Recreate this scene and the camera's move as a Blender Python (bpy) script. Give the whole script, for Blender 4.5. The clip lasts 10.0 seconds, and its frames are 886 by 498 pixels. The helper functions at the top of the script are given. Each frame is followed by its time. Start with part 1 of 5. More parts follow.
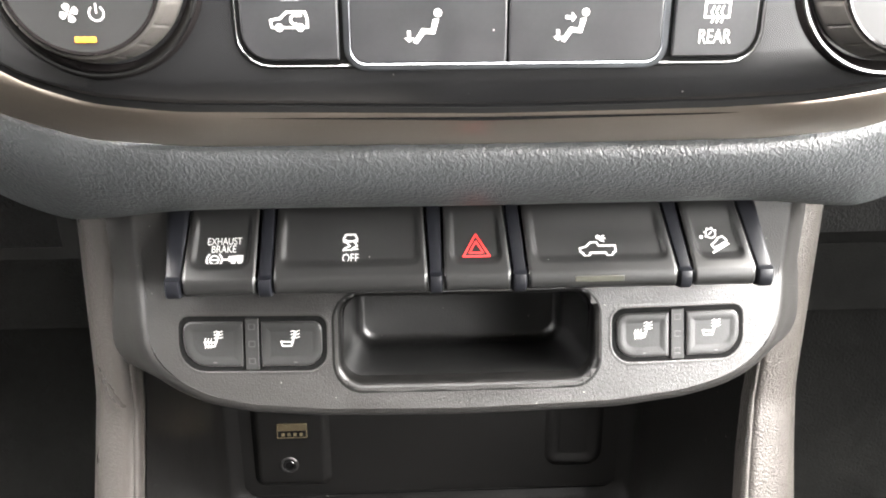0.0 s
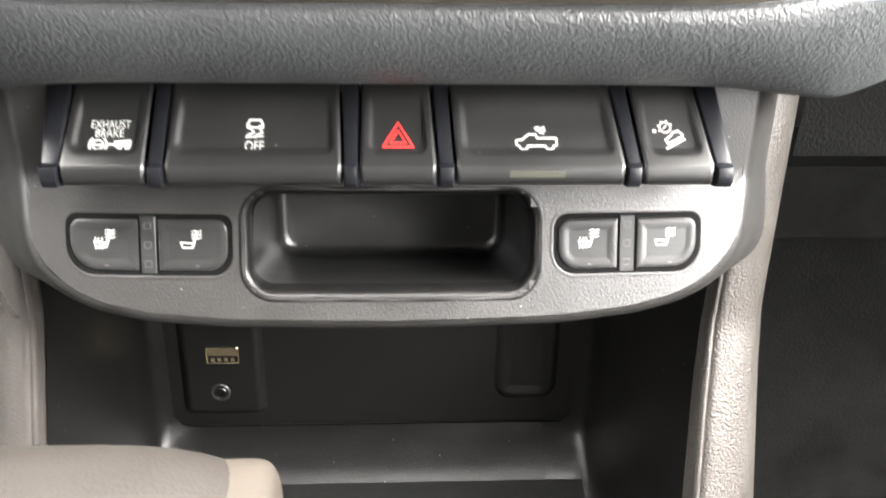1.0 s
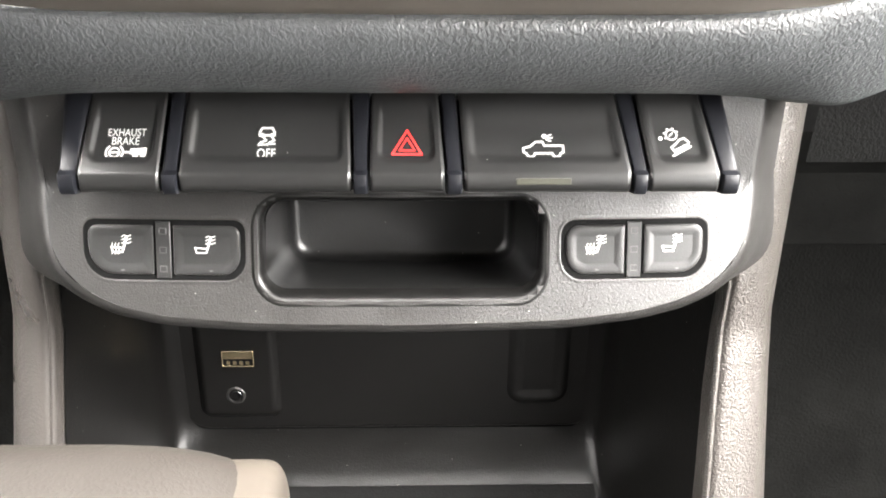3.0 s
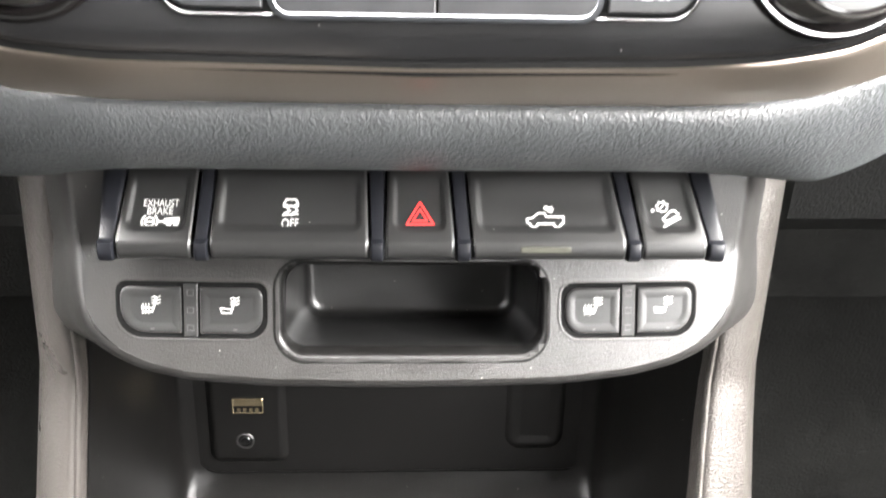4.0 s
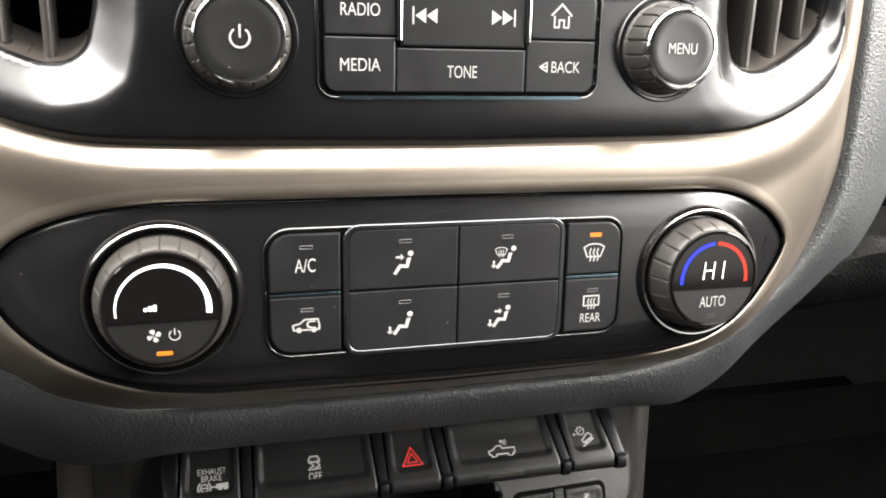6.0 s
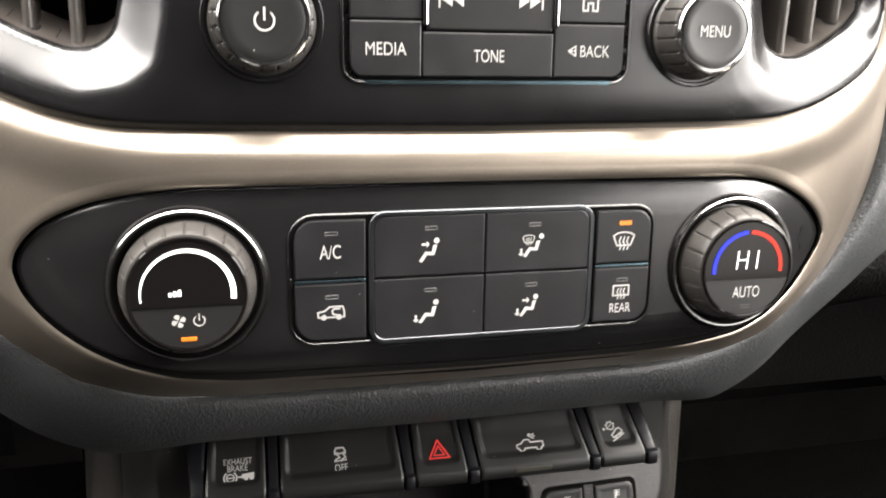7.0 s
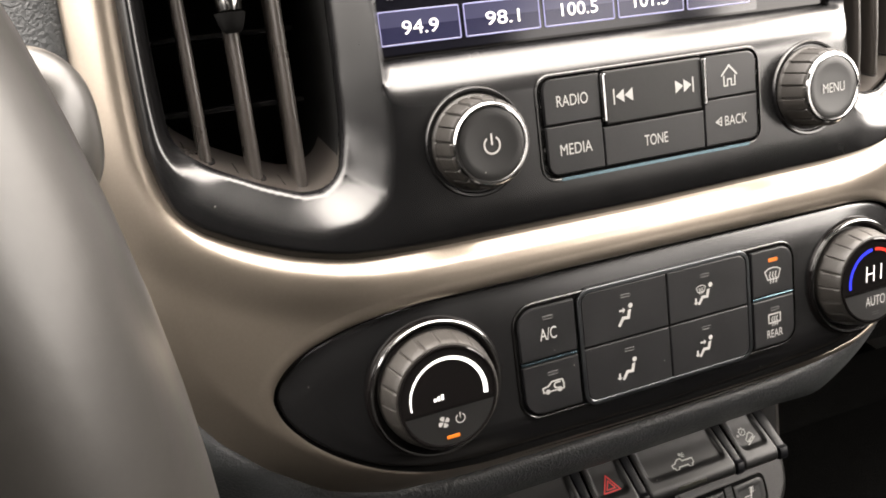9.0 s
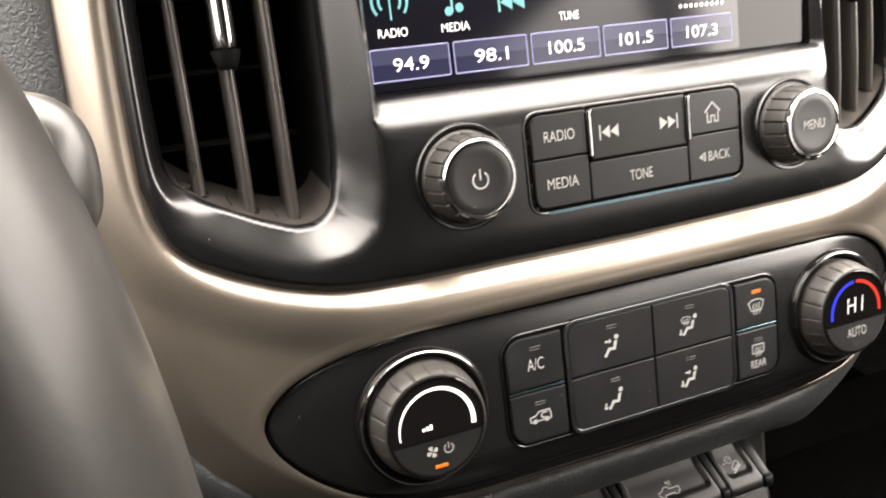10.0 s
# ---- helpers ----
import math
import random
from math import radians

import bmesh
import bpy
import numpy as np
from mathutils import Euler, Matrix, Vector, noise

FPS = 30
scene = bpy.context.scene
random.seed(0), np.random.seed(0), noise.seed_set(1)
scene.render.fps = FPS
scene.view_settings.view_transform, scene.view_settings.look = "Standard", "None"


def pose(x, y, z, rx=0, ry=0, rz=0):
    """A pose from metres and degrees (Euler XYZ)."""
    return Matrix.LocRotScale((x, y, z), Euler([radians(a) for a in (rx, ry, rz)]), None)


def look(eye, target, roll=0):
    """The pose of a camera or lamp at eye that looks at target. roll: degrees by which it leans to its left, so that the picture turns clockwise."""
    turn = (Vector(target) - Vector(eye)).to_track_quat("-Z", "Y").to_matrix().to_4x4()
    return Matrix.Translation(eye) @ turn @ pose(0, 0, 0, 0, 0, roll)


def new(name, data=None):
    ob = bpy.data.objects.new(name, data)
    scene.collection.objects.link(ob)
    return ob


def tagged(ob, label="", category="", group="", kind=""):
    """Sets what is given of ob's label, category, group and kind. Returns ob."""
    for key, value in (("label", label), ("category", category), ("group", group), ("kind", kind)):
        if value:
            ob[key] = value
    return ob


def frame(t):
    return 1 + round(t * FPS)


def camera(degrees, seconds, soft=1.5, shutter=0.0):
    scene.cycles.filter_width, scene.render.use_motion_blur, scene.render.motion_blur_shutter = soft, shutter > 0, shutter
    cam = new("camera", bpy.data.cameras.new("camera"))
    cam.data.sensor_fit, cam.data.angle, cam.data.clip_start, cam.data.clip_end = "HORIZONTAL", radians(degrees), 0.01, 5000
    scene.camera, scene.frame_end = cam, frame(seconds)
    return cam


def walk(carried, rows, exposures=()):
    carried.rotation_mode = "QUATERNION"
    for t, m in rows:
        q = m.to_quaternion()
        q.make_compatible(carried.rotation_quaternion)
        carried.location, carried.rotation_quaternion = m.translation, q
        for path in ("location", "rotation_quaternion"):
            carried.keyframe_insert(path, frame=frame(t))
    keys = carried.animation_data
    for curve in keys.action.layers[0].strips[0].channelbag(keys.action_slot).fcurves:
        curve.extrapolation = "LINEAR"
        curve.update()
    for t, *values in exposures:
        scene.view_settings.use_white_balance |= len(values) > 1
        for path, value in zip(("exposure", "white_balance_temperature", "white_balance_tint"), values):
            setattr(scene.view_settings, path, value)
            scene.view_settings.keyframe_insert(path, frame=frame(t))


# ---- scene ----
cam = camera(54.1, 10.0, soft=1.8, shutter=0.5)
PATH = [
    (0, (-0.0234, 0.0385, 0.8888), (0.0684, 1.6057, -0.3502), 0.92),
    (0.5, (-0.0205, 0.0436, 0.8797), (0.0906, 1.5829, -0.3925), 1.63),
    (1, (0.0006, 0.0516, 0.8534), (0.1061, 1.5530, -0.4636), 2.37),
    (1.5, (0.0049, 0.0532, 0.8463), (0.0816, 1.5414, -0.4877), 2.21),
    (2, (0.0041, 0.0528, 0.8482), (0.0715, 1.5390, -0.4885), 1.90),
    (2.2, (0.0042, 0.0518, 0.8480), (0.0681, 1.5434, -0.4827), 1.90),
    (3.3, (0.0037, 0.0474, 0.8609), (0.0637, 1.5661, -0.4391), 1.20),
    (3.5, (0.0003, 0.0459, 0.8637), (0.0612, 1.5735, -0.4258), 1.19),
    (4, (-0.0042, 0.0390, 0.8780), (0.0860, 1.5955, -0.3747), 2.24),
    (4.5, (-0.0154, 0.0291, 0.9076), (0.1684, 1.6235, -0.2857), 3.74),
    (4.7, (-0.0322, 0.0146, 0.9259), (0.2295, 1.6342, -0.2179), 4.64),
    (4.9, (-0.0532, 0.0077, 0.9542), (0.3027, 1.6287, -0.1619), 5.68),
    (5, (-0.0691, 0.0052, 0.9596), (0.3542, 1.6455, -0.1036), 5.77),
    (5.1, (-0.0791, 0.0092, 0.9639), (0.4186, 1.6395, -0.0823), 8.02),
    (5.5, (-0.0846, -0.0012, 0.9674), (0.5132, 1.6407, -0.0057), 8.33),
    (5.7, (-0.0851, -0.0015, 0.9709), (0.4984, 1.6462, -0.0010), 7.55),
    (6.8, (-0.0868, -0.0074, 0.9726), (0.4159, 1.6642, -0.0036), 5.62),
    (7, (-0.0833, -0.0027, 0.9654), (0.4009, 1.6743, -0.0110), 5.53),
    (7.5, (-0.0984, 0.0008, 0.9588), (0.3814, 1.6764, -0.0219), 3.83),
    (7.8, (-0.1119, -0.0016, 0.9756), (0.3742, 1.6764, 0.0019), 0.45),
    (8, (-0.1292, 0.0061, 0.9692), (0.3942, 1.6763, 0.0015), -1.17),
    (8.3, (-0.1691, 0.0115, 0.9841), (0.4284, 1.6532, 0.0106), -1.33),
    (8.5, (-0.1834, 0.0199, 0.9879), (0.4564, 1.6483, 0.0190), -0.68),
    (9, (-0.1915, 0.0177, 1.0011), (0.5104, 1.6297, 0.0478), -0.43),
    (9.5, (-0.1925, 0.0275, 1.0009), (0.5192, 1.6378, 0.0521), -0.81),
    (10, (-0.1921, 0.0141, 1.0073), (0.5363, 1.6395, 0.0977), 0.12),
]
shots = [(0.0, 2.16, 6450, 10), (3.5, 2.27, 6500, 10), (4.0, 2.4, 6400, 10), (4.5, 2.35, 6300, 10), (5.0, 1.0, 6350, 10), (5.5, -0.2, 6500, 10), (7.0, -0.15, 6650, 11), (8.0, -0.4, 6750, 12), (8.5, -0.29, 6780, 12), (9.0, -0.75, 6950, 13), (10.0, -0.75, 6950, 13)]
walk(cam, [(t, look(eye, target, roll)) for t, eye, target, roll in PATH], exposures=shots)

# ---- daylight: a bright overcast sky through the cab's windows ----
SKY, SUN, WINDOW, DOOR = 3.1, 2.6, 32.0, 3.0
world = bpy.data.worlds.new("overcast_sky")
scene.world = world
world.use_nodes = True
wn, wl = world.node_tree.nodes, world.node_tree.links
wn.clear()
w_out = wn.new("ShaderNodeOutputWorld")
w_bg = wn.new("ShaderNodeBackground")
w_sky = wn.new("ShaderNodeTexSky")
w_sky.sky_type, w_sky.sun_disc = "NISHITA", False
w_sky.sun_elevation, w_sky.sun_rotation = radians(50), radians(70)
w_sky.air_density, w_sky.dust_density, w_sky.ozone_density = 1.0, 6.0, 1.0
w_geo = wn.new("ShaderNodeTexCoord")
w_sep = wn.new("ShaderNodeSeparateXYZ")
wl.new(w_geo.outputs["Generated"], w_sep.inputs[0])
w_up = wn.new("ShaderNodeMapRange")
w_up.inputs["From Min"].default_value, w_up.inputs["From Max"].default_value = -1.0, 1.0
wl.new(w_sep.outputs[2], w_up.inputs["Value"])
w_ramp = wn.new("ShaderNodeValToRGB")
stops = ((0.0, 0.03), (0.49, 0.05), (0.52, 0.09), (0.62, 0.17), (0.78, 0.58), (1.0, 1.0))
while len(w_ramp.color_ramp.elements) < len(stops):
    w_ramp.color_ramp.elements.new(0.5)
for e, (p, k) in zip(w_ramp.color_ramp.elements, stops):
    e.position, e.color = p, (k, k * 0.965, k * 0.92, 1)
wl.new(w_up.outputs[0], w_ramp.inputs[0])
w_cloud = wn.new("ShaderNodeMixRGB")
w_cloud.blend_type, w_cloud.inputs[0].default_value = "MULTIPLY", 1.0
w_cloud.inputs[2].default_value = (14.0, 14.0, 14.0, 1)
wl.new(w_ramp.outputs[0], w_cloud.inputs[1])
w_mix = wn.new("ShaderNodeMixRGB")
w_mix.inputs[0].default_value = 0.93
wl.new(w_sky.outputs[0], w_mix.inputs[1])
wl.new(w_cloud.outputs[0], w_mix.inputs[2])
wl.new(w_mix.outputs[0], w_bg.inputs[0])
w_bg.inputs[1].default_value = SKY
wl.new(w_bg.outputs[0], w_out.inputs[0])
sun_data = bpy.data.lights.new("sun", "SUN")
sun_data.energy, sun_data.angle, sun_data.color = SUN, radians(20), (1.0, 0.97, 0.93)
sun = new("sun", sun_data)
sun.matrix_world = look((1.8, -0.25, 1.95), (0, 0.2, 0.8))
# area lamps added to stand in for sky light: passenger's window and, smaller, driver's
for where, watts, x, y, z, long, high in (("passenger_window_daylight", WINDOW, 0.86, -0.05, 1.25, 1.25, 0.50), ("driver_window_daylight", DOOR, -0.86, 0.18, 1.25, 0.70, 0.50)):
    pane_data = bpy.data.lights.new(where, "AREA")
    pane_data.shape, pane_data.size, pane_data.size_y = "RECTANGLE", long, high
    pane_data.energy, pane_data.color = watts, (1.0, 0.97, 0.93)
    new(where, pane_data).matrix_world = look((x, y, z), (0, y, z - 0.10))




# ---- materials ----
def rgb(c):
    return (*c, 1.0) if len(c) == 3 else c


def mat(name, color, rough=0.5, metal=0.0, vary=0.12, scale=60.0, fine=900.0, bump=0.0, bump_scale=900.0, kind="noise",
        specks=0.0, coat=0.0, emit=None, emit_strength=0.0, spec=0.5, rough_vary=0.1):
    m = bpy.data.materials.new(name)
    m.use_nodes = True
    n, l = m.node_tree.nodes, m.node_tree.links
    b = n["Principled BSDF"]
    b.inputs["Roughness"].default_value = rough
    b.inputs["Metallic"].default_value = metal
    b.inputs["Coat Weight"].default_value = coat
    b.inputs["Specular IOR Level"].default_value = spec
    b.inputs["Base Color"].default_value = rgb(color)
    co = n.new("ShaderNodeTexCoord")
    if vary > 0:
        a = n.new("ShaderNodeTexNoise")
        a.inputs["Scale"].default_value, a.inputs["Detail"].default_value = scale, 5
        f = n.new("ShaderNodeTexNoise")
        f.inputs["Scale"].default_value, f.inputs["Detail"].default_value = fine, 3
        l.new(co.outputs["Object"], a.inputs["Vector"])
        l.new(co.outputs["Object"], f.inputs["Vector"])
        add = n.new("ShaderNodeMath")
        add.operation = "ADD"
        l.new(a.outputs["Fac"], add.inputs[0])
        l.new(f.outputs["Fac"], add.inputs[1])
        ramp = n.new("ShaderNodeMapRange")
        ramp.inputs["From Min"].default_value, ramp.inputs["From Max"].default_value = 0.6, 1.4
        ramp.inputs["To Min"].default_value, ramp.inputs["To Max"].default_value = 1 - vary, 1 + vary
        l.new(add.outputs[0], ramp.inputs["Value"])
        mul = n.new("ShaderNodeMixRGB")
        mul.blend_type, mul.inputs[0].default_value = "MULTIPLY", 1.0
        mul.inputs[1].default_value = rgb(color)
        l.new(ramp.outputs[0], mul.inputs[2])
        last = mul.outputs[0]
        rr = n.new("ShaderNodeMapRange")
        rr.inputs["From Min"].default_value, rr.inputs["From Max"].default_value = 0.3, 0.7
        rr.inputs["To Min"].default_value, rr.inputs["To Max"].default_value = rough * (1 - rough_vary), min(1, rough * (1 + rough_vary))
        l.new(a.outputs["Fac"], rr.inputs["Value"])
        l.new(rr.outputs[0], b.inputs["Roughness"])
        if specks > 0:
            v = n.new("ShaderNodeTexVoronoi")
            v.inputs["Scale"].default_value = 520.0
            l.new(co.outputs["Object"], v.inputs["Vector"])
            lt = n.new("ShaderNodeMath")
            lt.operation, lt.inputs[1].default_value = "LESS_THAN", 0.11
            l.new(v.outputs["Distance"], lt.inputs[0])
            sel = n.new("ShaderNodeSeparateColor")
            l.new(v.outputs["Color"], sel.inputs[0])
            gt = n.new("ShaderNodeMath")
            gt.operation, gt.inputs[1].default_value = "GREATER_THAN", 1.0 - specks
            l.new(sel.outputs[0], gt.inputs[0])
            both = n.new("ShaderNodeMath")
            both.operation = "MULTIPLY"
            l.new(lt.outputs[0], both.inputs[0])
            l.new(gt.outputs[0], both.inputs[1])
            dust = n.new("ShaderNodeMixRGB")
            dust.inputs[2].default_value = (0.22, 0.21, 0.20, 1)
            l.new(both.outputs[0], dust.inputs[0])
            l.new(last, dust.inputs[1])
            last = dust.outputs[0]
        l.new(last, b.inputs["Base Color"])
    if bump > 0:
        if kind == "leather":
            t = n.new("ShaderNodeTexVoronoi")
            t.feature = "SMOOTH_F1"
            t.inputs["Scale"].default_value = bump_scale
            t.inputs["Smoothness"].default_value = 0.35
            wob = n.new("ShaderNodeTexNoise")
            wob.inputs["Scale"].default_value, wob.inputs["Detail"].default_value = bump_scale * 0.6, 2
            l.new(co.outputs["Object"], wob.inputs["Vector"])
            mix = n.new("ShaderNodeMixRGB")
            mix.inputs[0].default_value = 0.004
            l.new(co.outputs["Object"], mix.inputs[1])
            l.new(wob.outputs["Color"], mix.inputs[2])
            l.new(mix.outputs[0], t.inputs["Vector"])
            src = t.outputs["Distance"]
        else:
            t = n.new("ShaderNodeTexNoise")
            t.inputs["Scale"].default_value, t.inputs["Detail"].default_value = bump_scale, 4
            l.new(co.outputs["Object"], t.inputs["Vector"])
            src = t.outputs["Fac"]
        bm = n.new("ShaderNodeBump")
        bm.inputs["Strength"].default_value, bm.inputs["Distance"].default_value = bump, 0.0006
        l.new(src, bm.inputs["Height"])
        l.new(bm.outputs[0], b.inputs["Normal"])
    if emit:
        b.inputs["Emission Color"].default_value = rgb(emit)
        b.inputs["Emission Strength"].default_value = emit_strength
    return m


M_FASCIA = mat("satin_black_plastic", (0.004, 0.004, 0.0043), 0.25, vary=0.15, specks=0.012, spec=0.62)
M_PANEL = mat("satin_black_panel", (0.005, 0.005, 0.0053), 0.24, vary=0.15, specks=0.008, spec=0.65)
M_BRONZE = mat("bronze_metallic_paint", (0.37, 0.32, 0.268), 0.35, metal=0.92, vary=0.05, scale=25, bump=0.03, bump_scale=3500)
M_LEATHER = mat("grained_soft_vinyl", (0.033, 0.0352, 0.0365), 0.46, spec=0.46, vary=0.12, bump=0.5, bump_scale=760, kind="leather")
M_BEZEL = mat("dark_grey_satin_plastic", (0.0085, 0.0081, 0.0077), 0.40, vary=0.2, bump=0.3, bump_scale=1700, specks=0.05, spec=0.50)
M_TRAY = mat("dusty_black_plastic", (0.004, 0.004, 0.004), 0.32, spec=0.35, vary=0.2, bump=0.12, bump_scale=1500, specks=0.10)
M_BUTTON = mat("black_button_plastic", (0.0062, 0.0062, 0.0068), 0.38, vary=0.22, scale=90, specks=0.012, spec=0.4)
M_SWITCH = mat("switch_plastic", (0.007, 0.007, 0.007), 0.35, spec=0.4, vary=0.12, specks=0.008)
M_FIN = mat("blue_black_spacer", (0.004, 0.0043, 0.0055), 0.36, spec=0.22, vary=0.1, bump=0.03, bump_scale=2000)
M_POD = mat("grey_black_button", (0.009, 0.009, 0.009), 0.40, spec=0.28, vary=0.12, bump=0.08, bump_scale=2000)
M_GAP = mat("gap_black", (0.0015, 0.0015, 0.0015), 0.8, vary=0, spec=0.05)
M_GRIP = mat("rubber_grip", (0.022, 0.020, 0.018), 0.46, vary=0.18, bump=0.25, bump_scale=1800)
M_CHROME = mat("chrome", (0.50, 0.50, 0.50), 0.12, metal=1.0, vary=0.03)
M_DARKCHROME = mat("dark_chrome", (0.075, 0.075, 0.075), 0.22, metal=1.0, vary=0.05)
M_RING = mat("knob_chrome", (0.26, 0.26, 0.26), 0.16, metal=1.0, vary=0.05)
M_FRAME = mat("smoked_chrome", (0.085, 0.09, 0.096), 0.30, metal=1.0, vary=0.05)
M_BLUECHROME = mat("blue_tinted_chrome", (0.12, 0.18, 0.21), 0.26, metal=1.0, vary=0.05)
M_GLOSS = mat("gloss_black", (0.004, 0.0035, 0.0035), 0.08, spec=0.25, vary=0.05)
M_FACE = mat("knob_face", (0.008, 0.008, 0.008), 0.36, vary=0.1, specks=0.01)
M_PRINT = mat("white_print", (0.30, 0.30, 0.29), 0.55, vary=0.04)
M_PRINTDIM = mat("grey_print", (0.045, 0.045, 0.045), 0.5, vary=0.04)
M_UNLIT = mat("unlit_lens", (0.016, 0.016, 0.015), 0.4, vary=0.04)
M_RED = mat("red_print", (0.50, 0.016, 0.014), 0.5, vary=0.04)
M_AMBER = mat("amber_light", (0.38, 0.11, 0.01), 0.4, vary=0, emit=(1.0, 0.15, 0.002), emit_strength=0.45)
M_LIT = mat("lit_white", (0.8, 0.8, 0.8), 0.4, vary=0, emit=(1, 0.98, 0.98), emit_strength=0.8)
M_LITBLUE = mat("lit_blue", (0.01, 0.01, 0.25), 0.4, spec=0.2, vary=0, emit=(0.015, 0.04, 1.0), emit_strength=1.6)
M_LITRED = mat("lit_red", (0.25, 0.01, 0.005), 0.4, spec=0.2, vary=0, emit=(1.0, 0.05, 0.025), emit_strength=1.0)
M_LAMP = mat("smoked_lens", (0.028, 0.028, 0.022), 0.3, vary=0.1)
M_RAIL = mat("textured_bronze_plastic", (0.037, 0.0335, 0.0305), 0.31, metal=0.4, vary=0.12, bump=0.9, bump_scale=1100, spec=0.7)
# Same plastic as the right rail, darkened because less light reaches the left.
M_RAILSHADE = mat("shaded_bronze_plastic", (0.027, 0.0245, 0.0225), 0.30, metal=0.2, vary=0.12, bump=0.4, bump_scale=900)
M_PLATE = mat("charcoal_plate_plastic", (0.0026, 0.0025, 0.0024), 0.34, spec=0.18, vary=0.15, bump=0.15, bump_scale=1500)
M_POCKET = mat("charcoal_moulded_plastic", (0.0024, 0.0023, 0.0022), 0.31, spec=0.13, vary=0.2, bump=0.25, bump_scale=1400, specks=0.015)
M_MAT = mat("ribbed_rubber", (0.004, 0.004, 0.004), 0.7, vary=0.2, bump=0.3, bump_scale=900, spec=0.04)
# Base colour far below real carpet, standing in for shade in the footwells.
M_CARPET = mat("shade_dark_carpet", (0.0020, 0.0020, 0.0019), 0.95, vary=0.6, scale=28, fine=160, bump=0.8, bump_scale=700, spec=0.02)
M_VENT = mat("matt_black_vent", (0.006, 0.006, 0.006), 0.6, spec=0.2, vary=0.2)
M_SLAT = mat("brown_black_slat", (0.034, 0.030, 0.027), 0.30, vary=0.12)
M_GOLD = mat("gold_plated_shell", (0.75, 0.62, 0.40), 0.22, metal=1.0, vary=0.05)
M_SCREEN = mat("display_black", (0.004, 0.004, 0.006), 0.10, vary=0, emit=(0.02, 0.02, 0.03), emit_strength=0.25)
M_KEY = mat("display_key", (0.01, 0.01, 0.02), 0.15, vary=0, emit=(0.035, 0.035, 0.10), emit_strength=0.9)
M_KEYTOP = mat("display_key_top", (0.01, 0.01, 0.02), 0.15, vary=0, emit=(0.14, 0.14, 0.26), emit_strength=0.9)
M_KEYLINE = mat("display_line", (0.1, 0.1, 0.2), 0.3, vary=0, emit=(0.42, 0.42, 0.72), emit_strength=0.9)
M_CYAN = mat("display_cyan", (0.1, 0.2, 0.2), 0.3, vary=0, emit=(0.10, 0.60, 0.70), emit_strength=0.9)
M_WHEEL = mat("black_leather_rim", (0.021, 0.020, 0.0185), 0.34, vary=0.12, bump=0.04, bump_scale=500)
M_STALK = mat("grey_stalk_plastic", (0.028, 0.027, 0.025), 0.30, vary=0.1, bump=0.03, bump_scale=1500)
M_SHIFT = mat("grey_brown_leather", (0.0062, 0.0054, 0.0046), 0.55, spec=0.14, vary=0.22, scale=25, bump=0.12, bump_scale=900, kind="leather")
M_CAP = mat("champagne_cap", (0.016, 0.0138, 0.0114), 0.45, spec=0.2, metal=0.15, vary=0.06)
M_DASH = mat("charcoal_dash_vinyl", (0.006, 0.006, 0.006), 0.50, vary=0.15, bump=0.6, bump_scale=600, kind="leather", spec=0.3)
# Dash vinyl grain, blackened to stand in for shade under the dashboard.
M_KNEE = mat("shade_dark_panel", (0.0028, 0.0028, 0.0027), 0.6, vary=0.15, bump=0.6, bump_scale=600, kind="leather", spec=0.08)
M_DARK = mat("dark_trim", (0.006, 0.006, 0.006), 0.6, vary=0.2, spec=0.2)
M_LINER = mat("grey_headliner", (0.11, 0.107, 0.102), 0.9, vary=0.06)
M_CLOTH = mat("grey_cabin_lining", (0.020, 0.0195, 0.019), 0.8, vary=0.15)

# ---- the face of the centre stack leans forward by 17 degrees; u right, v into the dash, w up along the face, in mm ----
S = Matrix.Translation((0, 0.244, 0.808)) @ pose(0, 0, 0, -17)
base_of = {}


def thing(name, label, category, at=(0, 0, 0), group="", kind=""):
    ob = new(name)
    ob.empty_display_size = 0.02
    ob.matrix_world = S @ Matrix.Translation(Vector(at) / 1000)
    base_of[ob.name] = Vector(at)
    return tagged(ob, label, category, group, kind)


def top_of(ob):
    while ob.parent:
        ob = ob.parent
    return ob


def part(name, verts, faces, material, parent=None, label="", sharp=38):
    at = base_of[top_of(parent).name] if parent else Vector((0, 0, 0))
    me = bpy.data.meshes.new(name)
    a = (np.asarray(verts, float) - np.array(at)) / 1000
    me.from_pydata(a.tolist(), [], [tuple(int(i) for i in f) for f in faces])
    me.validate()
    bm = bmesh.new()
    bm.from_mesh(me)
    bmesh.ops.recalc_face_normals(bm, faces=bm.faces)
    bm.to_mesh(me)
    bm.free()
    me.polygons.foreach_set("use_smooth", [True] * len(me.polygons))
    me.set_sharp_from_angle(angle=radians(sharp))
    me.materials.append(material)
    ob = new(name, me)
    if parent:
        ob.parent = parent
    else:
        ob.matrix_world = S
        base_of[ob.name] = Vector((0, 0, 0))
    if label:
        ob["label"] = label
    return ob


def join(*pieces):
    V, F = [], []
    for v, f in pieces:
        o = len(V)
        V += [tuple(p) for p in v]
        F += [tuple(i + o for i in q) for q in f]
    return V, F


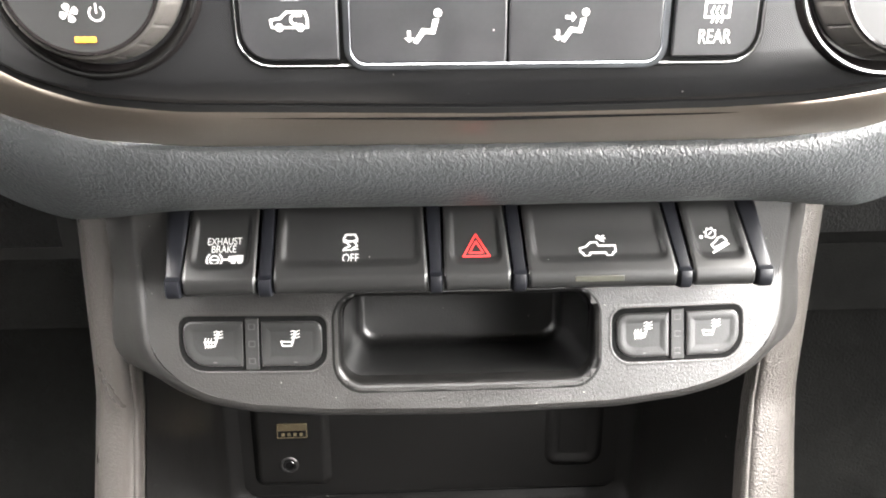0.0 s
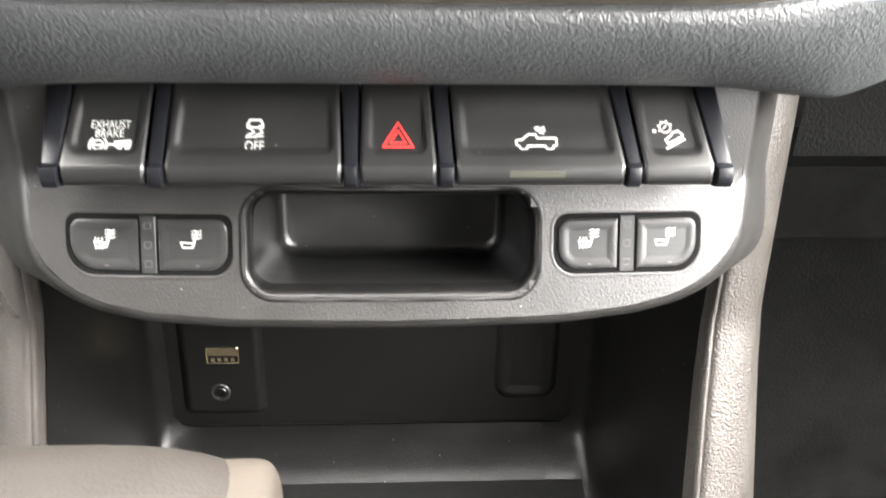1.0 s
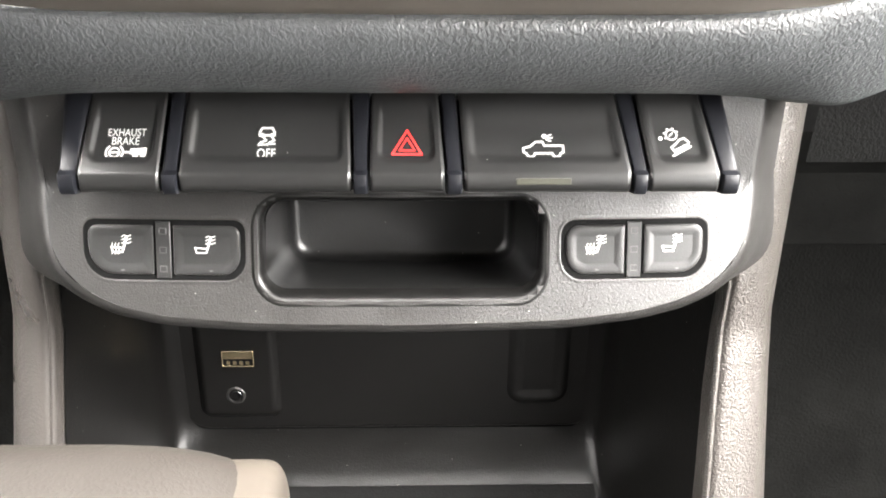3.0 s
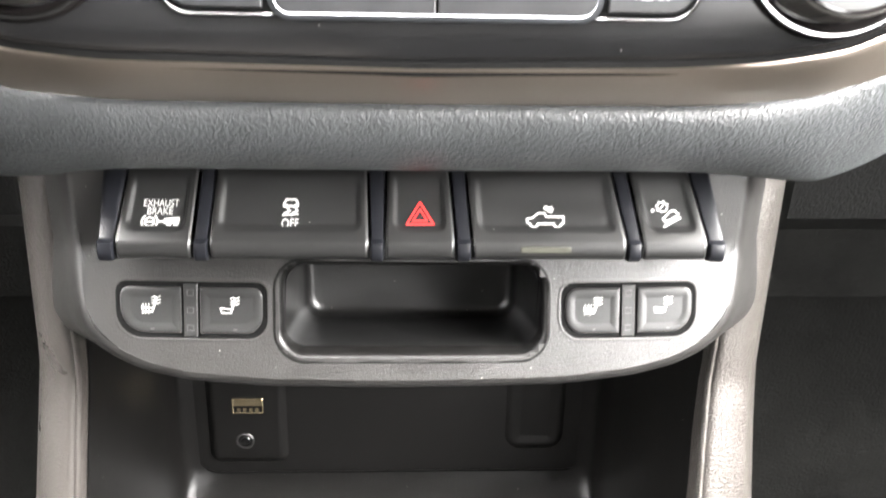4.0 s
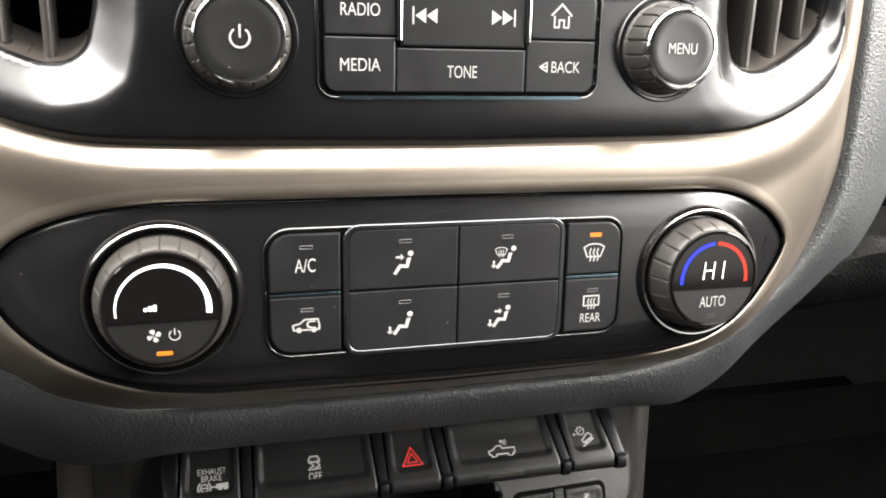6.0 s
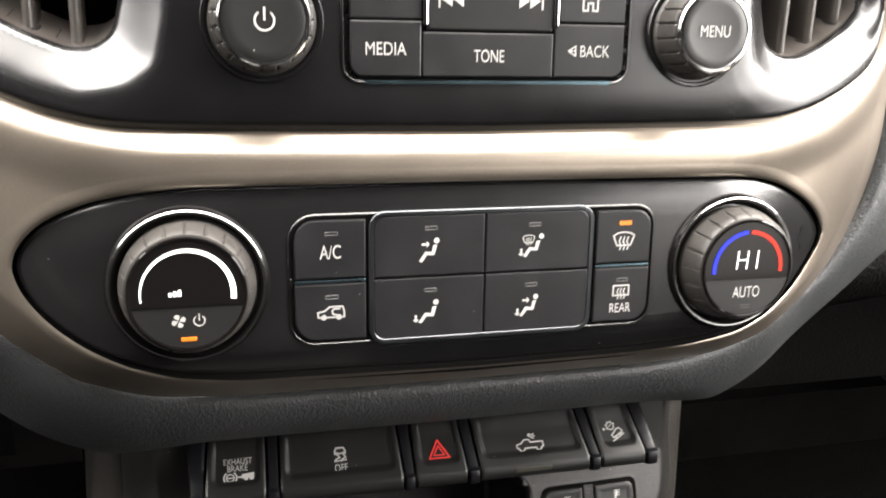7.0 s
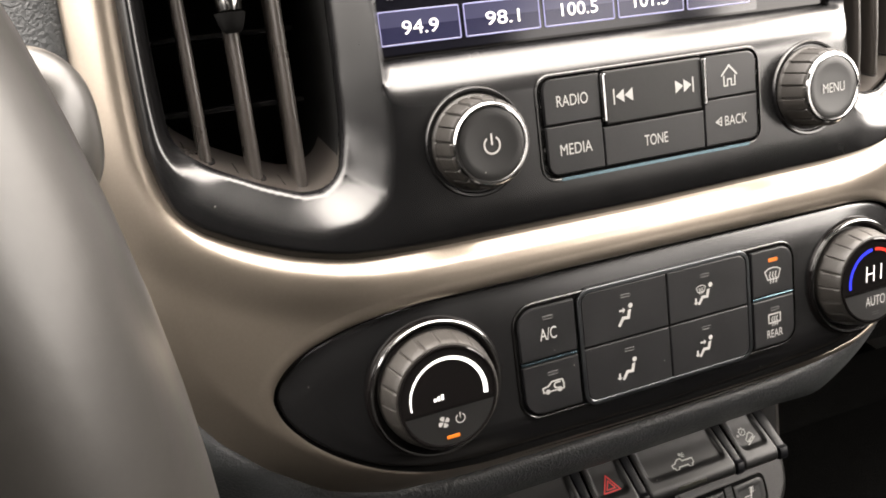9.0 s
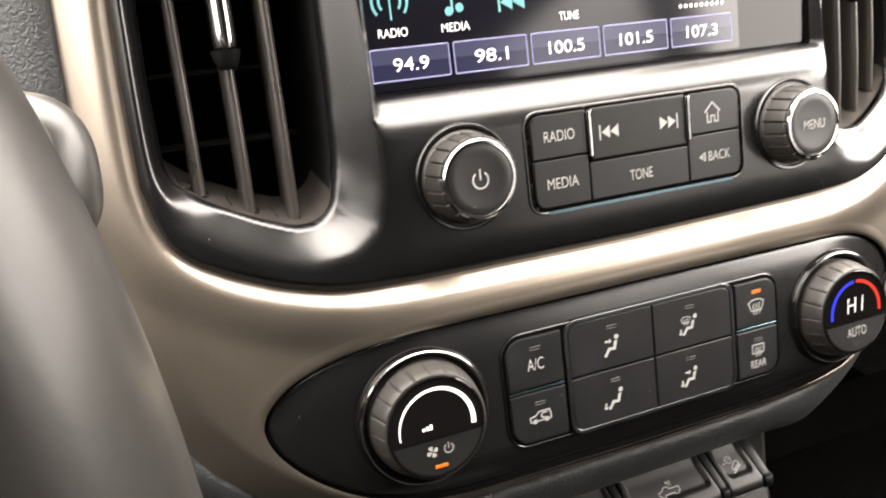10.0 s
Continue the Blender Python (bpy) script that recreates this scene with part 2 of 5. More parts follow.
def grid(rows, closed=False, wrap=False):
    """Quads between rows of points; closed joins each row's ends, wrap joins the last row to the first."""
    n = len(rows[0])
    V = [tuple(p) for r in rows for p in r]
    F = []
    m = len(rows)
    for i in range(m if wrap else m - 1):
        for j in range(n if closed else n - 1):
            a, b = i * n + j, i * n + (j + 1) % n
            c, d = ((i + 1) % m) * n + (j + 1) % n, ((i + 1) % m) * n + j
            F.append((a, b, c, d))
    return V, F


def curve_v(u):
    """How far the face of the stack falls back towards its sides."""
    a = max(0.0, abs(u) - 90.0)
    return 40.0 * (a / 100.0) ** 2 if a < 110 else 48.4 + 0.9 * (a - 110)


def on_panel(u, w, d):
    """On the climate faceplate, whose lower and upper margins roll back."""
    return (u, curve_v(u) + d + 0.014 * max(0.0, -18 - w) ** 2 + 0.006 * max(0.0, w - 26) ** 2, w)


def flat_at(v):
    return lambda u, w, d: (u, v + d, w)


def on_curve(u, w, d):
    return (u, curve_v(u) + d, w)


def rrect(u0, u1, w0, w1, r, steps=5):
    """Outline of a rounded rectangle as paired top and bottom points; r: one radius, or tl, tr, br, bl."""
    tl, tr, br, bl = (r, r, r, r) if not isinstance(r, tuple) else r

    def outline(inset):
        a, b, c, d = u0 + inset, u1 - inset, w0 + inset, w1 - inset
        q = [max(0.05, x - inset) for x in (tl, tr, br, bl)]
        left, right = max(q[0], q[3]), max(q[1], q[2])
        us = [a + left * (1 - math.cos(math.pi / 2 * i / steps)) for i in range(steps + 1)]
        us += [a + left + (b - right - a - left) * i / 3 for i in (1, 2)]
        us += [b - right * (1 - math.cos(math.pi / 2 * i / steps)) for i in range(steps, -1, -1)]

        def drop(u, rl, rr):
            if u < a + rl:
                return rl - math.sqrt(max(0, rl * rl - (rl - (u - a)) ** 2))
            if u > b - rr:
                return rr - math.sqrt(max(0, rr * rr - (rr - (b - u)) ** 2))
            return 0.0
        return [(u, d - drop(u, q[0], q[1])) for u in us], [(u, c + drop(u, q[3], q[2])) for u in us]
    return outline


def outline_of(top, bot):
    """Outline from paired points, moved inwards along its normals."""
    loop = np.array(top + bot[::-1], float)
    n = len(top)

    def outline(inset):
        nx = np.roll(loop, -1, 0) - np.roll(loop, 1, 0)
        nrm = np.stack([nx[:, 1], -nx[:, 0]], 1)
        nrm /= np.maximum(1e-9, np.linalg.norm(nrm, axis=1))[:, None]
        q = loop + nrm * inset
        return [tuple(p) for p in q[:n]], [tuple(p) for p in q[n:][::-1]]
    return outline


def slab(outline, levels, to=on_curve, cap=6, back=False):
    """A raised or sunk plate: rings of the outline at (inset, depth), closed in front by a cap."""
    rows = []
    for inset, d in levels:
        t, b = outline(inset)
        rows.append([to(u, w, d) for u, w in t + b[::-1]])
    V, F = grid(rows, closed=True)
    t, b = outline(levels[-1][0])
    d = levels[-1][1]
    caps = [[to(t[i][0], b[i][1] + (t[i][1] - b[i][1]) * k / cap, d) for i in range(len(t))] for k in range(cap + 1)]
    return join((V, F), grid(caps))


def puff(h=2.0, bev=0.5, back=4.0):
    return [(0, back), (0, bev), (bev * 0.3, bev * 0.3), (bev, 0.0)] if h is None else [(0, back), (0, bev - h), (bev * 0.3, bev * 0.3 - h), (bev, -h)]


def ring_band(outline, i0, i1, v0, v1, to=on_curve):
    """A raised frame between two insets of one outline."""
    rows = []
    for inset, d in ((i0, v0), (i0, v1 + 0.2), (i0 + 0.25, v1), (i1 - 0.25, v1), (i1, v1 + 0.2), (i1, v0)):
        t, b = outline(inset)
        rows.append([to(u, w, d) for u, w in t + b[::-1]])
    return grid(rows, closed=True)


def lathe(cu, cw, profile, n=96, rfun=None, v0=0.0, cap=True):
    """A turned part round an axis towards the viewer; profile: (radius, v)."""
    rows = []
    for k, (r, v) in enumerate(profile):
        rows.append([(cu + (r + (rfun(k, a) if rfun else 0)) * math.cos(a), v0 + v, cw + (r + (rfun(k, a) if rfun else 0)) * math.sin(a))
                     for a in (2 * math.pi * j / n for j in range(n))])
    V, F = grid(rows, closed=True)
    if cap:
        F.append(tuple(range((len(rows) - 1) * n, len(rows) * n)))
    return V, F


# ---- printed marks: strokes, discs, rings and fills in the plane of a face ----
def stroke(points, width, loop=False):
    V, F = [], []
    pts = list(points) + ([points[0]] if loop else [])
    for (x0, y0), (x1, y1) in zip(pts, pts[1:]):
        dx, dy = x1 - x0, y1 - y0
        k = width / 2 / max(1e-9, math.hypot(dx, dy))
        ex, ey = dx * k * 0.7, dy * k * 0.7
        o = len(V)
        V += [(x0 - ex - dy * k, y0 - ey + dx * k), (x0 - ex + dy * k, y0 - ey - dx * k), (x1 + ex + dy * k, y1 + ey - dx * k), (x1 + ex - dy * k, y1 + ey + dx * k)]
        F.append((o, o + 1, o + 2, o + 3))
    return V, F


def fill(points):
    return list(points), [tuple(range(len(points)))]


def disc(x, y, r, n=20):
    return fill([(x + r * math.cos(2 * math.pi * i / n), y + r * math.sin(2 * math.pi * i / n)) for i in range(n)])


def arc(x, y, r, a0, a1, width, n=20):
    V = []
    for i in range(n + 1):
        a = radians(a0 + (a1 - a0) * i / n)
        V += [(x + (r - width / 2) * math.cos(a), y + (r - width / 2) * math.sin(a)), (x + (r + width / 2) * math.cos(a), y + (r + width / 2) * math.sin(a))]
    return V, [(2 * i, 2 * i + 1, 2 * i + 3, 2 * i + 2) for i in range(n)]


def mark(name, shapes, material, parent, to, at, label="", scale=1.0, lift=-0.12):
    V, F = join(*shapes)
    return part(name, [to(at[0] + x * scale, at[1] + y * scale, lift) for x, y in V], F, material, parent, label)


def words(text, height, width=None):
    """Flat letters of the built-in font, centred, of that cap height and width."""
    cu = bpy.data.curves.new("letters", "FONT")
    cu.body, cu.align_x, cu.size = text, "CENTER", 1.0
    ob = bpy.data.objects.new("letters", cu)
    scene.collection.objects.link(ob)
    dg = bpy.context.evaluated_depsgraph_get()
    me = bpy.data.meshes.new_from_object(ob.evaluated_get(dg))
    xy = np.array([v.co[:2] for v in me.vertices])
    F = [tuple(p.vertices) for p in me.polygons]
    bpy.data.objects.remove(ob)
    bpy.data.curves.remove(cu)
    bpy.data.meshes.remove(me)
    lo, hi = xy.min(0), xy.max(0)
    k = height / (hi[1] - lo[1])
    kx = width / (hi[0] - lo[0]) if width else k
    xy = (xy - (lo + hi) / 2) * np.array([kx, k])
    return [tuple(p) for p in xy], F


def shift(shape, dx, dy, k=1.0):
    return [(x * k + dx, y * k + dy) for x, y in shape[0]], shape[1]


def smooth(a, b, x):
    t = min(1.0, max(0.0, (x - a) / (b - a)))
    return t * t * (3 - 2 * t)


def lerp_table(table, x):
    return float(np.interp(x, [p[0] for p in table], [p[1] for p in table]))


def soft_table(table, x, h):
    return sum(lerp_table(table, x + h * k) for k in (-1, -0.6, -0.3, 0, 0.3, 0.6, 1)) / 7

# ---- cab shell, unseen, openings sized to shape the light: floor, roof, side walls with window openings, rear wall ----
def box(x0, x1, y0, y1, z0, z1):
    V = [(x, y, z) for x in (x0, x1) for y in (y0, y1) for z in (z0, z1)]
    F = [(0, 1, 3, 2), (4, 6, 7, 5), (0, 4, 5, 1), (2, 3, 7, 6), (0, 2, 6, 4), (1, 5, 7, 3)]
    return V, F


def plain(name, pieces, material, label, category):
    V, F = join(*pieces)
    me = bpy.data.meshes.new(name)
    me.from_pydata(V, [], F)
    me.materials.append(material)
    return tagged(new(name, me), label, category, "", "structure")


plain("floor", [box(-0.85, 0.85, -1.3, 1.0, 0.22, 0.26)], M_CARPET, "charcoal carpet of the cab floor, darkened for shade", "floor")
plain("ceiling", [box(-0.85, 0.85, -1.3, 0.03, 1.55, 1.60)], M_LINER, "grey fabric headliner over the cab", "ceiling")
TRIM = "unseen dark door trim, window opening sized to shape the light"
# blank upper left panel added to keep light off the left side
plain("wall_left", [box(-0.85, -0.81, -1.3, 1.0, 0.26, 0.92), box(-0.85, -0.81, -1.3, -0.30, 0.92, 1.55)], M_CLOTH, TRIM, "wall")
plain("wall_right", [box(0.81, 0.85, -0.72, 1.0, 0.26, 0.98), box(0.81, 0.85, -1.3, -0.72, 0.26, 0.82), box(0.81, 0.85, -0.72, -0.62, 0.98, 1.55), box(0.81, 0.85, -1.3, 0.05, 1.47, 1.55)], M_CLOTH, TRIM, "wall")
# rear wall left without its window so black trim reflects dark
plain("wall_rear", [box(-0.81, 0.81, -1.30, -1.26, 0.26, 1.55)], M_CLOTH, "dark lining of the cab's rear wall", "wall")
plain("wall_front", [box(-0.81, 0.81, 0.96, 1.0, 0.26, 1.06)], M_DARK, "dark bulkhead ahead of the dashboard", "wall")

# dashboard top and its two lower ends
V, F = [], []
dash_rows = []
for i in range(41):
    x = -0.80 + 1.6 * i / 40
    dash_rows.append([(x, 0.40, 1.03), (x, 0.385, 1.07), (x, 0.40, 1.095), (x, 0.46, 1.105), (x, 0.70, 1.09), (x, 0.955, 1.06)])
V, F = grid(dash_rows)
me = bpy.data.meshes.new("dashboard_top")
me.from_pydata(V, [], F)
me.polygons.foreach_set("use_smooth", [True] * len(me.polygons))
me.materials.append(M_DASH)
tagged(new("dashboard_top", me), "charcoal grained vinyl dashboard top under the windscreen", "dashboard", "", "structure")


# ---- bronze surround of the centre stack ----
PANEL_TOP = [(-149.5, 8.5), (-149, 11.8), (-147.5, 15), (-143, 20.8), (-135, 26), (-123, 30.6), (-110, 33.3), (-95, 34.8), (0, 34.8), (100, 34.2), (112, 33), (124, 29.5), (136, 23.5), (144, 17.5), (148.5, 12.5), (150, 9)]
PANEL_BOT = [(-149.5, 8.5), (-149, 5), (-147.5, 1), (-143.5, -5), (-137, -11), (-129, -16.5), (-117, -22.4), (-101, -27), (-80, -29.3), (0, -31), (60, -30), (85, -28.5), (108, -25), (122, -19.5), (136, -10), (145, 0), (149, 5), (150, 9)]
RIM_BOT = [(0, -46), (85, -45.5), (110, -42.5), (135, -34), (155, -21), (169, -8), (182, 9), (187.5, 22), (190.5, 42), (192, 60)]
FASCIA_BOT = [(0, 51), (90, 52), (105, 52.8), (119, 54.3), (136, 58.3), (152, 64.5), (165, 71.3), (171.5, 78.5), (174.3, 88), (175.4, 98), (175.5, 112), (175.4, 130), (174.6, 158), (170, 200), (164, 262)]


def side_v(u):
    """How far the radio fascia falls back towards its sides, flatter than the panel below it."""
    a = max(0.0, abs(u) - 90.0)
    return 30.0 * (a / 100.0) ** 2 if a < 110 else 36.3 + 0.66 * (a - 110)



def rim_half(w):
    """Half width of the surround at height w."""
    ws = [p[1] for p in RIM_BOT] + [100, 160, 265]
    us = [p[0] for p in RIM_BOT] + [192.8, 191.2, 186]
    return float(np.interp(w, ws[1:], us[1:]))


def fascia_half(w):
    pts = FASCIA_BOT[1:]
    return float(np.interp(w, [p[1] for p in pts], [p[0] for p in pts]))


def fascia_bot(u):
    return soft_table(FASCIA_BOT[:10] + [(179, 120)], abs(u), 4)


def soften(points, step=2.0, passes=14):
    """A polyline resampled at even steps and rounded off."""
    p = np.array(points, float)
    s = np.concatenate([[0], np.cumsum(np.hypot(*np.diff(p, axis=0).T))])
    n = int(s[-1] / step)
    q = np.stack([np.interp(np.linspace(0, s[-1], n), s, p[:, k]) for k in (0, 1)], 1)
    for _ in range(passes):
        q[1:-1] = (q[:-2] + 2 * q[1:-1] + q[2:]) / 4
    return q


RIM_EDGE = soften([(-20, -46)] + RIM_BOT + [(192.8, 100), (191.2, 160), (186, 265)], passes=10)
FASCIA_EDGE = soften([(-20, 51)] + FASCIA_BOT + [(160, 290)], passes=60)


def outside(line, u, w):
    """Distance outside a mirrored outline; negative within."""
    d = line - np.array([abs(u), w])
    i = min(max(int(np.argmin((d * d).sum(1))), 1), len(line) - 2)
    tx, tw = line[i + 1] - line[i - 1]
    return float((-d[i][0] * tw + d[i][1] * tx) / math.hypot(tx, tw))


def outside_fascia(u, w):
    return outside(FASCIA_EDGE, u, w)


PANEL_EDGE = soften(PANEL_TOP + PANEL_BOT[::-1][1:], 2.0, 6)


def outside_panel(u, w):
    d = PANEL_EDGE - np.array([u, w])
    n = len(PANEL_EDGE)
    i = int(np.argmin((d * d).sum(1)))
    tx, tw = PANEL_EDGE[(i + 1) % n] - PANEL_EDGE[i - 1]
    return float((d[i][0] * tw - d[i][1] * tx) / max(1e-6, math.hypot(tx, tw)))


def surround_v(u, w):
    a = abs(u)
    k = smooth(-15, 50, w)
    v = curve_v(u) * (1 - k) + side_v(u) * k
    t = 1 + outside(RIM_EDGE, u, w) / 15.5
    if t > 0:
        v += (25.0 - 13.0 * smooth(85, 150, a) - 9.0 * smooth(140, 185, a)) * (0.6 * t + 0.4 * t * t)
    d = outside_fascia(u, w)
    if a < 160 and 6 < w < 45:
        v += 1.3 * smooth(6, 14, w) * (1 - smooth(-0.5, 2.2, outside_panel(u, w)))
    return v - 2.2 * smooth(0, 7, d) * smooth(24, 9, d) + 4.0 * (1 - smooth(-3, 6, d))


rows = []
for i in range(171):
    w = -46 + 306 * (i / 170) ** 1.45
    U = rim_half(w) if i else 85
    rows.append([(U * s, surround_v(U * s, w), w) for s in (-1 + 2 * j / 220 for j in range(221))])
V, F = grid(rows)
def kept(f):
    u, w = sum(V[i][0] for i in f) / 4, sum(V[i][2] for i in f) / 4
    return outside_fascia(u, w) > -3.0 and (abs(u) > 156 or not -36 < w < 40 or outside_panel(u, w) > 2.6)


F = [f for f in F if kept(f)]
surround = part("stack_surround", V, F, M_BRONZE, sharp=60)
tagged(surround, "champagne bronze metallic trim framing the centre stack", "dashboard trim", "", "structure")

# ---- soft vinyl brow below and beside the surround ----
BROW = [((0, 27, -45), (0, 38, -68.8)), ((45, 27, -45), (47, 38.5, -68.8)), ((83, 27, -44.5), (92, 41, -69.8)), ((108, 28, -41.5), (119, 46, -73.5)),
        ((126, 29, -36.5), (136, 53, -75)), ((140, 30, -30), (158, 58, -67)), ((153, 32, -20), (180, 62, -51)), ((167, 34, -8), (209, 63, -28)), ((184.5, 34, 19), (238, 67, -6)),
        ((190, 34.5, 55), (262, 72, 38)), ((191, 35, 100), (275, 78, 100)), ((189, 35, 170), (276, 82, 180)), ((184, 35, 262), (272, 86, 272))]


def along(t, k):
    x = t * (len(BROW) - 1)
    i = min(len(BROW) - 2, int(x))
    f = x - i
    p = [BROW[max(0, i - 1)][k], BROW[i][k], BROW[i + 1][k], BROW[min(len(BROW) - 1, i + 2)][k]]
    if i == 0:
        p[0] = (-BROW[1][k][0], *BROW[1][k][1:])
    return np.array([0.5 * (2 * b + (c - a) * f + (2 * a - 5 * b + 4 * c - d) * f * f + (3 * b - a - 3 * c + d) * f ** 3) for a, b, c, d in zip(*p)])


rows = []
for j in range(-100, 101):
    t = abs(j) / 100
    P, Q = along(t, 0), along(t, 1)
    side = smooth(0.38, 0.65, t)
    col = []
    for k in range(25):
        s = k / 24
        q = P + (Q - P) * s
        bulge = (7.5 * (1 - side) + 9 * side) * math.sin(math.pi * s ** 0.55) ** 0.8
        q[1] -= bulge * (1 - 0.15 * s)
        q[2] -= (1 - side) * 2.0 * math.sin(math.pi * s)
        col.append(q)
    for r, (dv, dw) in enumerate(((2.5, -1.2), (7, -1.6), (16, -1.0), (34, 2))):
        col.append(Q + np.array([0, dv, dw * (1 - side) + 0.3 * dv * side]))
    rows.append([((-1 if j < 0 else 1) * c[0], c[1], c[2]) for c in col])
brow = part("dashboard_brow", *grid(rows), M_LEATHER, sharp=60)
tagged(brow, "charcoal grained soft vinyl padding round the stack", "dashboard padding", "", "structure")

# ---- black radio fascia with its screen recess and vent bowls ----
BOWL_CREST = soften([(165, 200), (171.5, 158), (172, 114), (171, 97), (168, 84.5), (158, 76.5), (143, 68.8), (127, 64), (111.5, 67.3), (103, 74), (100, 89.5), (99.5, 106), (99.5, 200)], 1.5, 6)
BOWL_MOUTH = soften([(160, 190), (167.5, 158), (168.3, 130), (168, 104), (165.5, 97), (157, 90.3), (142, 82.6), (130, 77.8), (121.5, 78), (115.5, 83), (112.5, 97), (111.5, 120), (110, 190)], 1.5, 4)
VENT_FOOT = [(111, 98), (114, 86.5), (117, 81.6), (121.5, 78.6), (126, 78), (130, 78.4), (142, 83), (157, 90.6), (165, 97), (169, 106)]


def within(line, P):
    """Signed distance of points inside a closed outline; negative outside."""
    a, b = line, np.roll(line, -1, 0)
    e = b - a
    best = np.full(len(P), 1e9)
    odd = np.zeros(len(P), bool)
    for (ax, ay), (ex, ey) in zip(a, e):
        x, y = P[:, 0] - ax, P[:, 1] - ay
        k = np.clip((x * ex + y * ey) / max(1e-9, ex * ex + ey * ey), 0, 1)
        best = np.minimum(best, np.hypot(x - ex * k, y - ey * k))
        if abs(ey) > 1e-9:
            odd ^= ((y >= 0) != (y - ey >= 0)) & (x < y * ex / ey)
    return np.where(odd, best, -best)


BOWL_DEPTH = 13.8
NW, NU = 210, 420
P = []
for i in range(NW + 1):
    w = 51 + 210 * i / NW
    U = fascia_half(w) if w > 52 else 90
    P += [(U * (-1 + 2 * j / NU), w) for j in range(NU + 1)]
P = np.array(P)
mirrored = np.stack([np.abs(P[:, 0] - 1.0), P[:, 1]], 1)
crest, mouth = within(BOWL_CREST, mirrored), within(BOWL_MOUTH, mirrored)


def fascia_v(u, w, c, m):
    v = side_v(u) * 0.96
    low = (w - 101.4) / 15.0
    side = (107.5 - abs(u - 5.5)) / 6.5
    k = 0.5 * (low + side - math.sqrt((low - side) ** 2 + 0.06))
    step = 9.6 * min(1.0, max(0.0, k)) ** 1.95
    if abs(u - 5.5) < 101.5 and w > 116.5:
        step += 6.0 * smooth(116.5, 118.2, w) * (1 - smooth(99.5, 101.5, abs(u - 5.5)))
    c = 0.5 * (c + math.sqrt(c * c + 3.0)) if c > -9 else 0.0
    m = 0.5 * (-m + math.sqrt(m * m + 1.5)) if m < 9 else 0.0
    t = c / max(0.3, c + m)
    deep = BOWL_DEPTH - 6.5 * smooth(106, 136, abs(u - 1.0)) * smooth(104, 86, w)
    return v + max(step, deep * t) + (min(4.0, 1.2 * (t - 0.93) * 40) if t > 0.93 else 0.0)


rows = []
for i in range(NW + 1):
    row = []
    for j in range(NU + 1):
        n = i * (NU + 1) + j
        u, w = P[n]
        wb = fascia_bot(u)
        w = max(w, wb - 0.02 * (wb - w))
        edge = min((fascia_half(w) if w > 52 else 90) - abs(u), 12.0)
        roll = 3.0 * (1 - smooth(0, 3.5, edge)) ** 2
        low = max(0.0, 1 - (w - wb) / 4.0) if w - wb > 0 else 1.0
        row.append((u, fascia_v(u, w, crest[n], mouth[n]) + max(roll, 3.5 * low * low) - 1.0 + 0.011 * max(0.0, 67 - w) ** 2 * (1 - smooth(95, 130, abs(u))), w))
    rows.append(row)
V, F = grid(rows)
F = [f for f in F if max(mouth[i] for i in f) < 1.6]
for i in {i for f in F for i in f if mouth[i] > 0.5}:
    u, v, w = V[i]
    d = BOWL_MOUTH - mirrored[i]
    d = d[int(np.argmin((d * d).sum(1)))]
    k = (mouth[i] - 0.5) / max(1e-6, float(np.hypot(*d)))
    V[i] = (u + d[0] * k * (1 if u > 1.0 else -1), v, w + d[1] * k)
fascia = part("radio_fascia", V, F, M_FASCIA, sharp=50)
tagged(fascia, "satin black plastic fascia with screen recess and vent bowls", "dashboard trim", "", "structure")


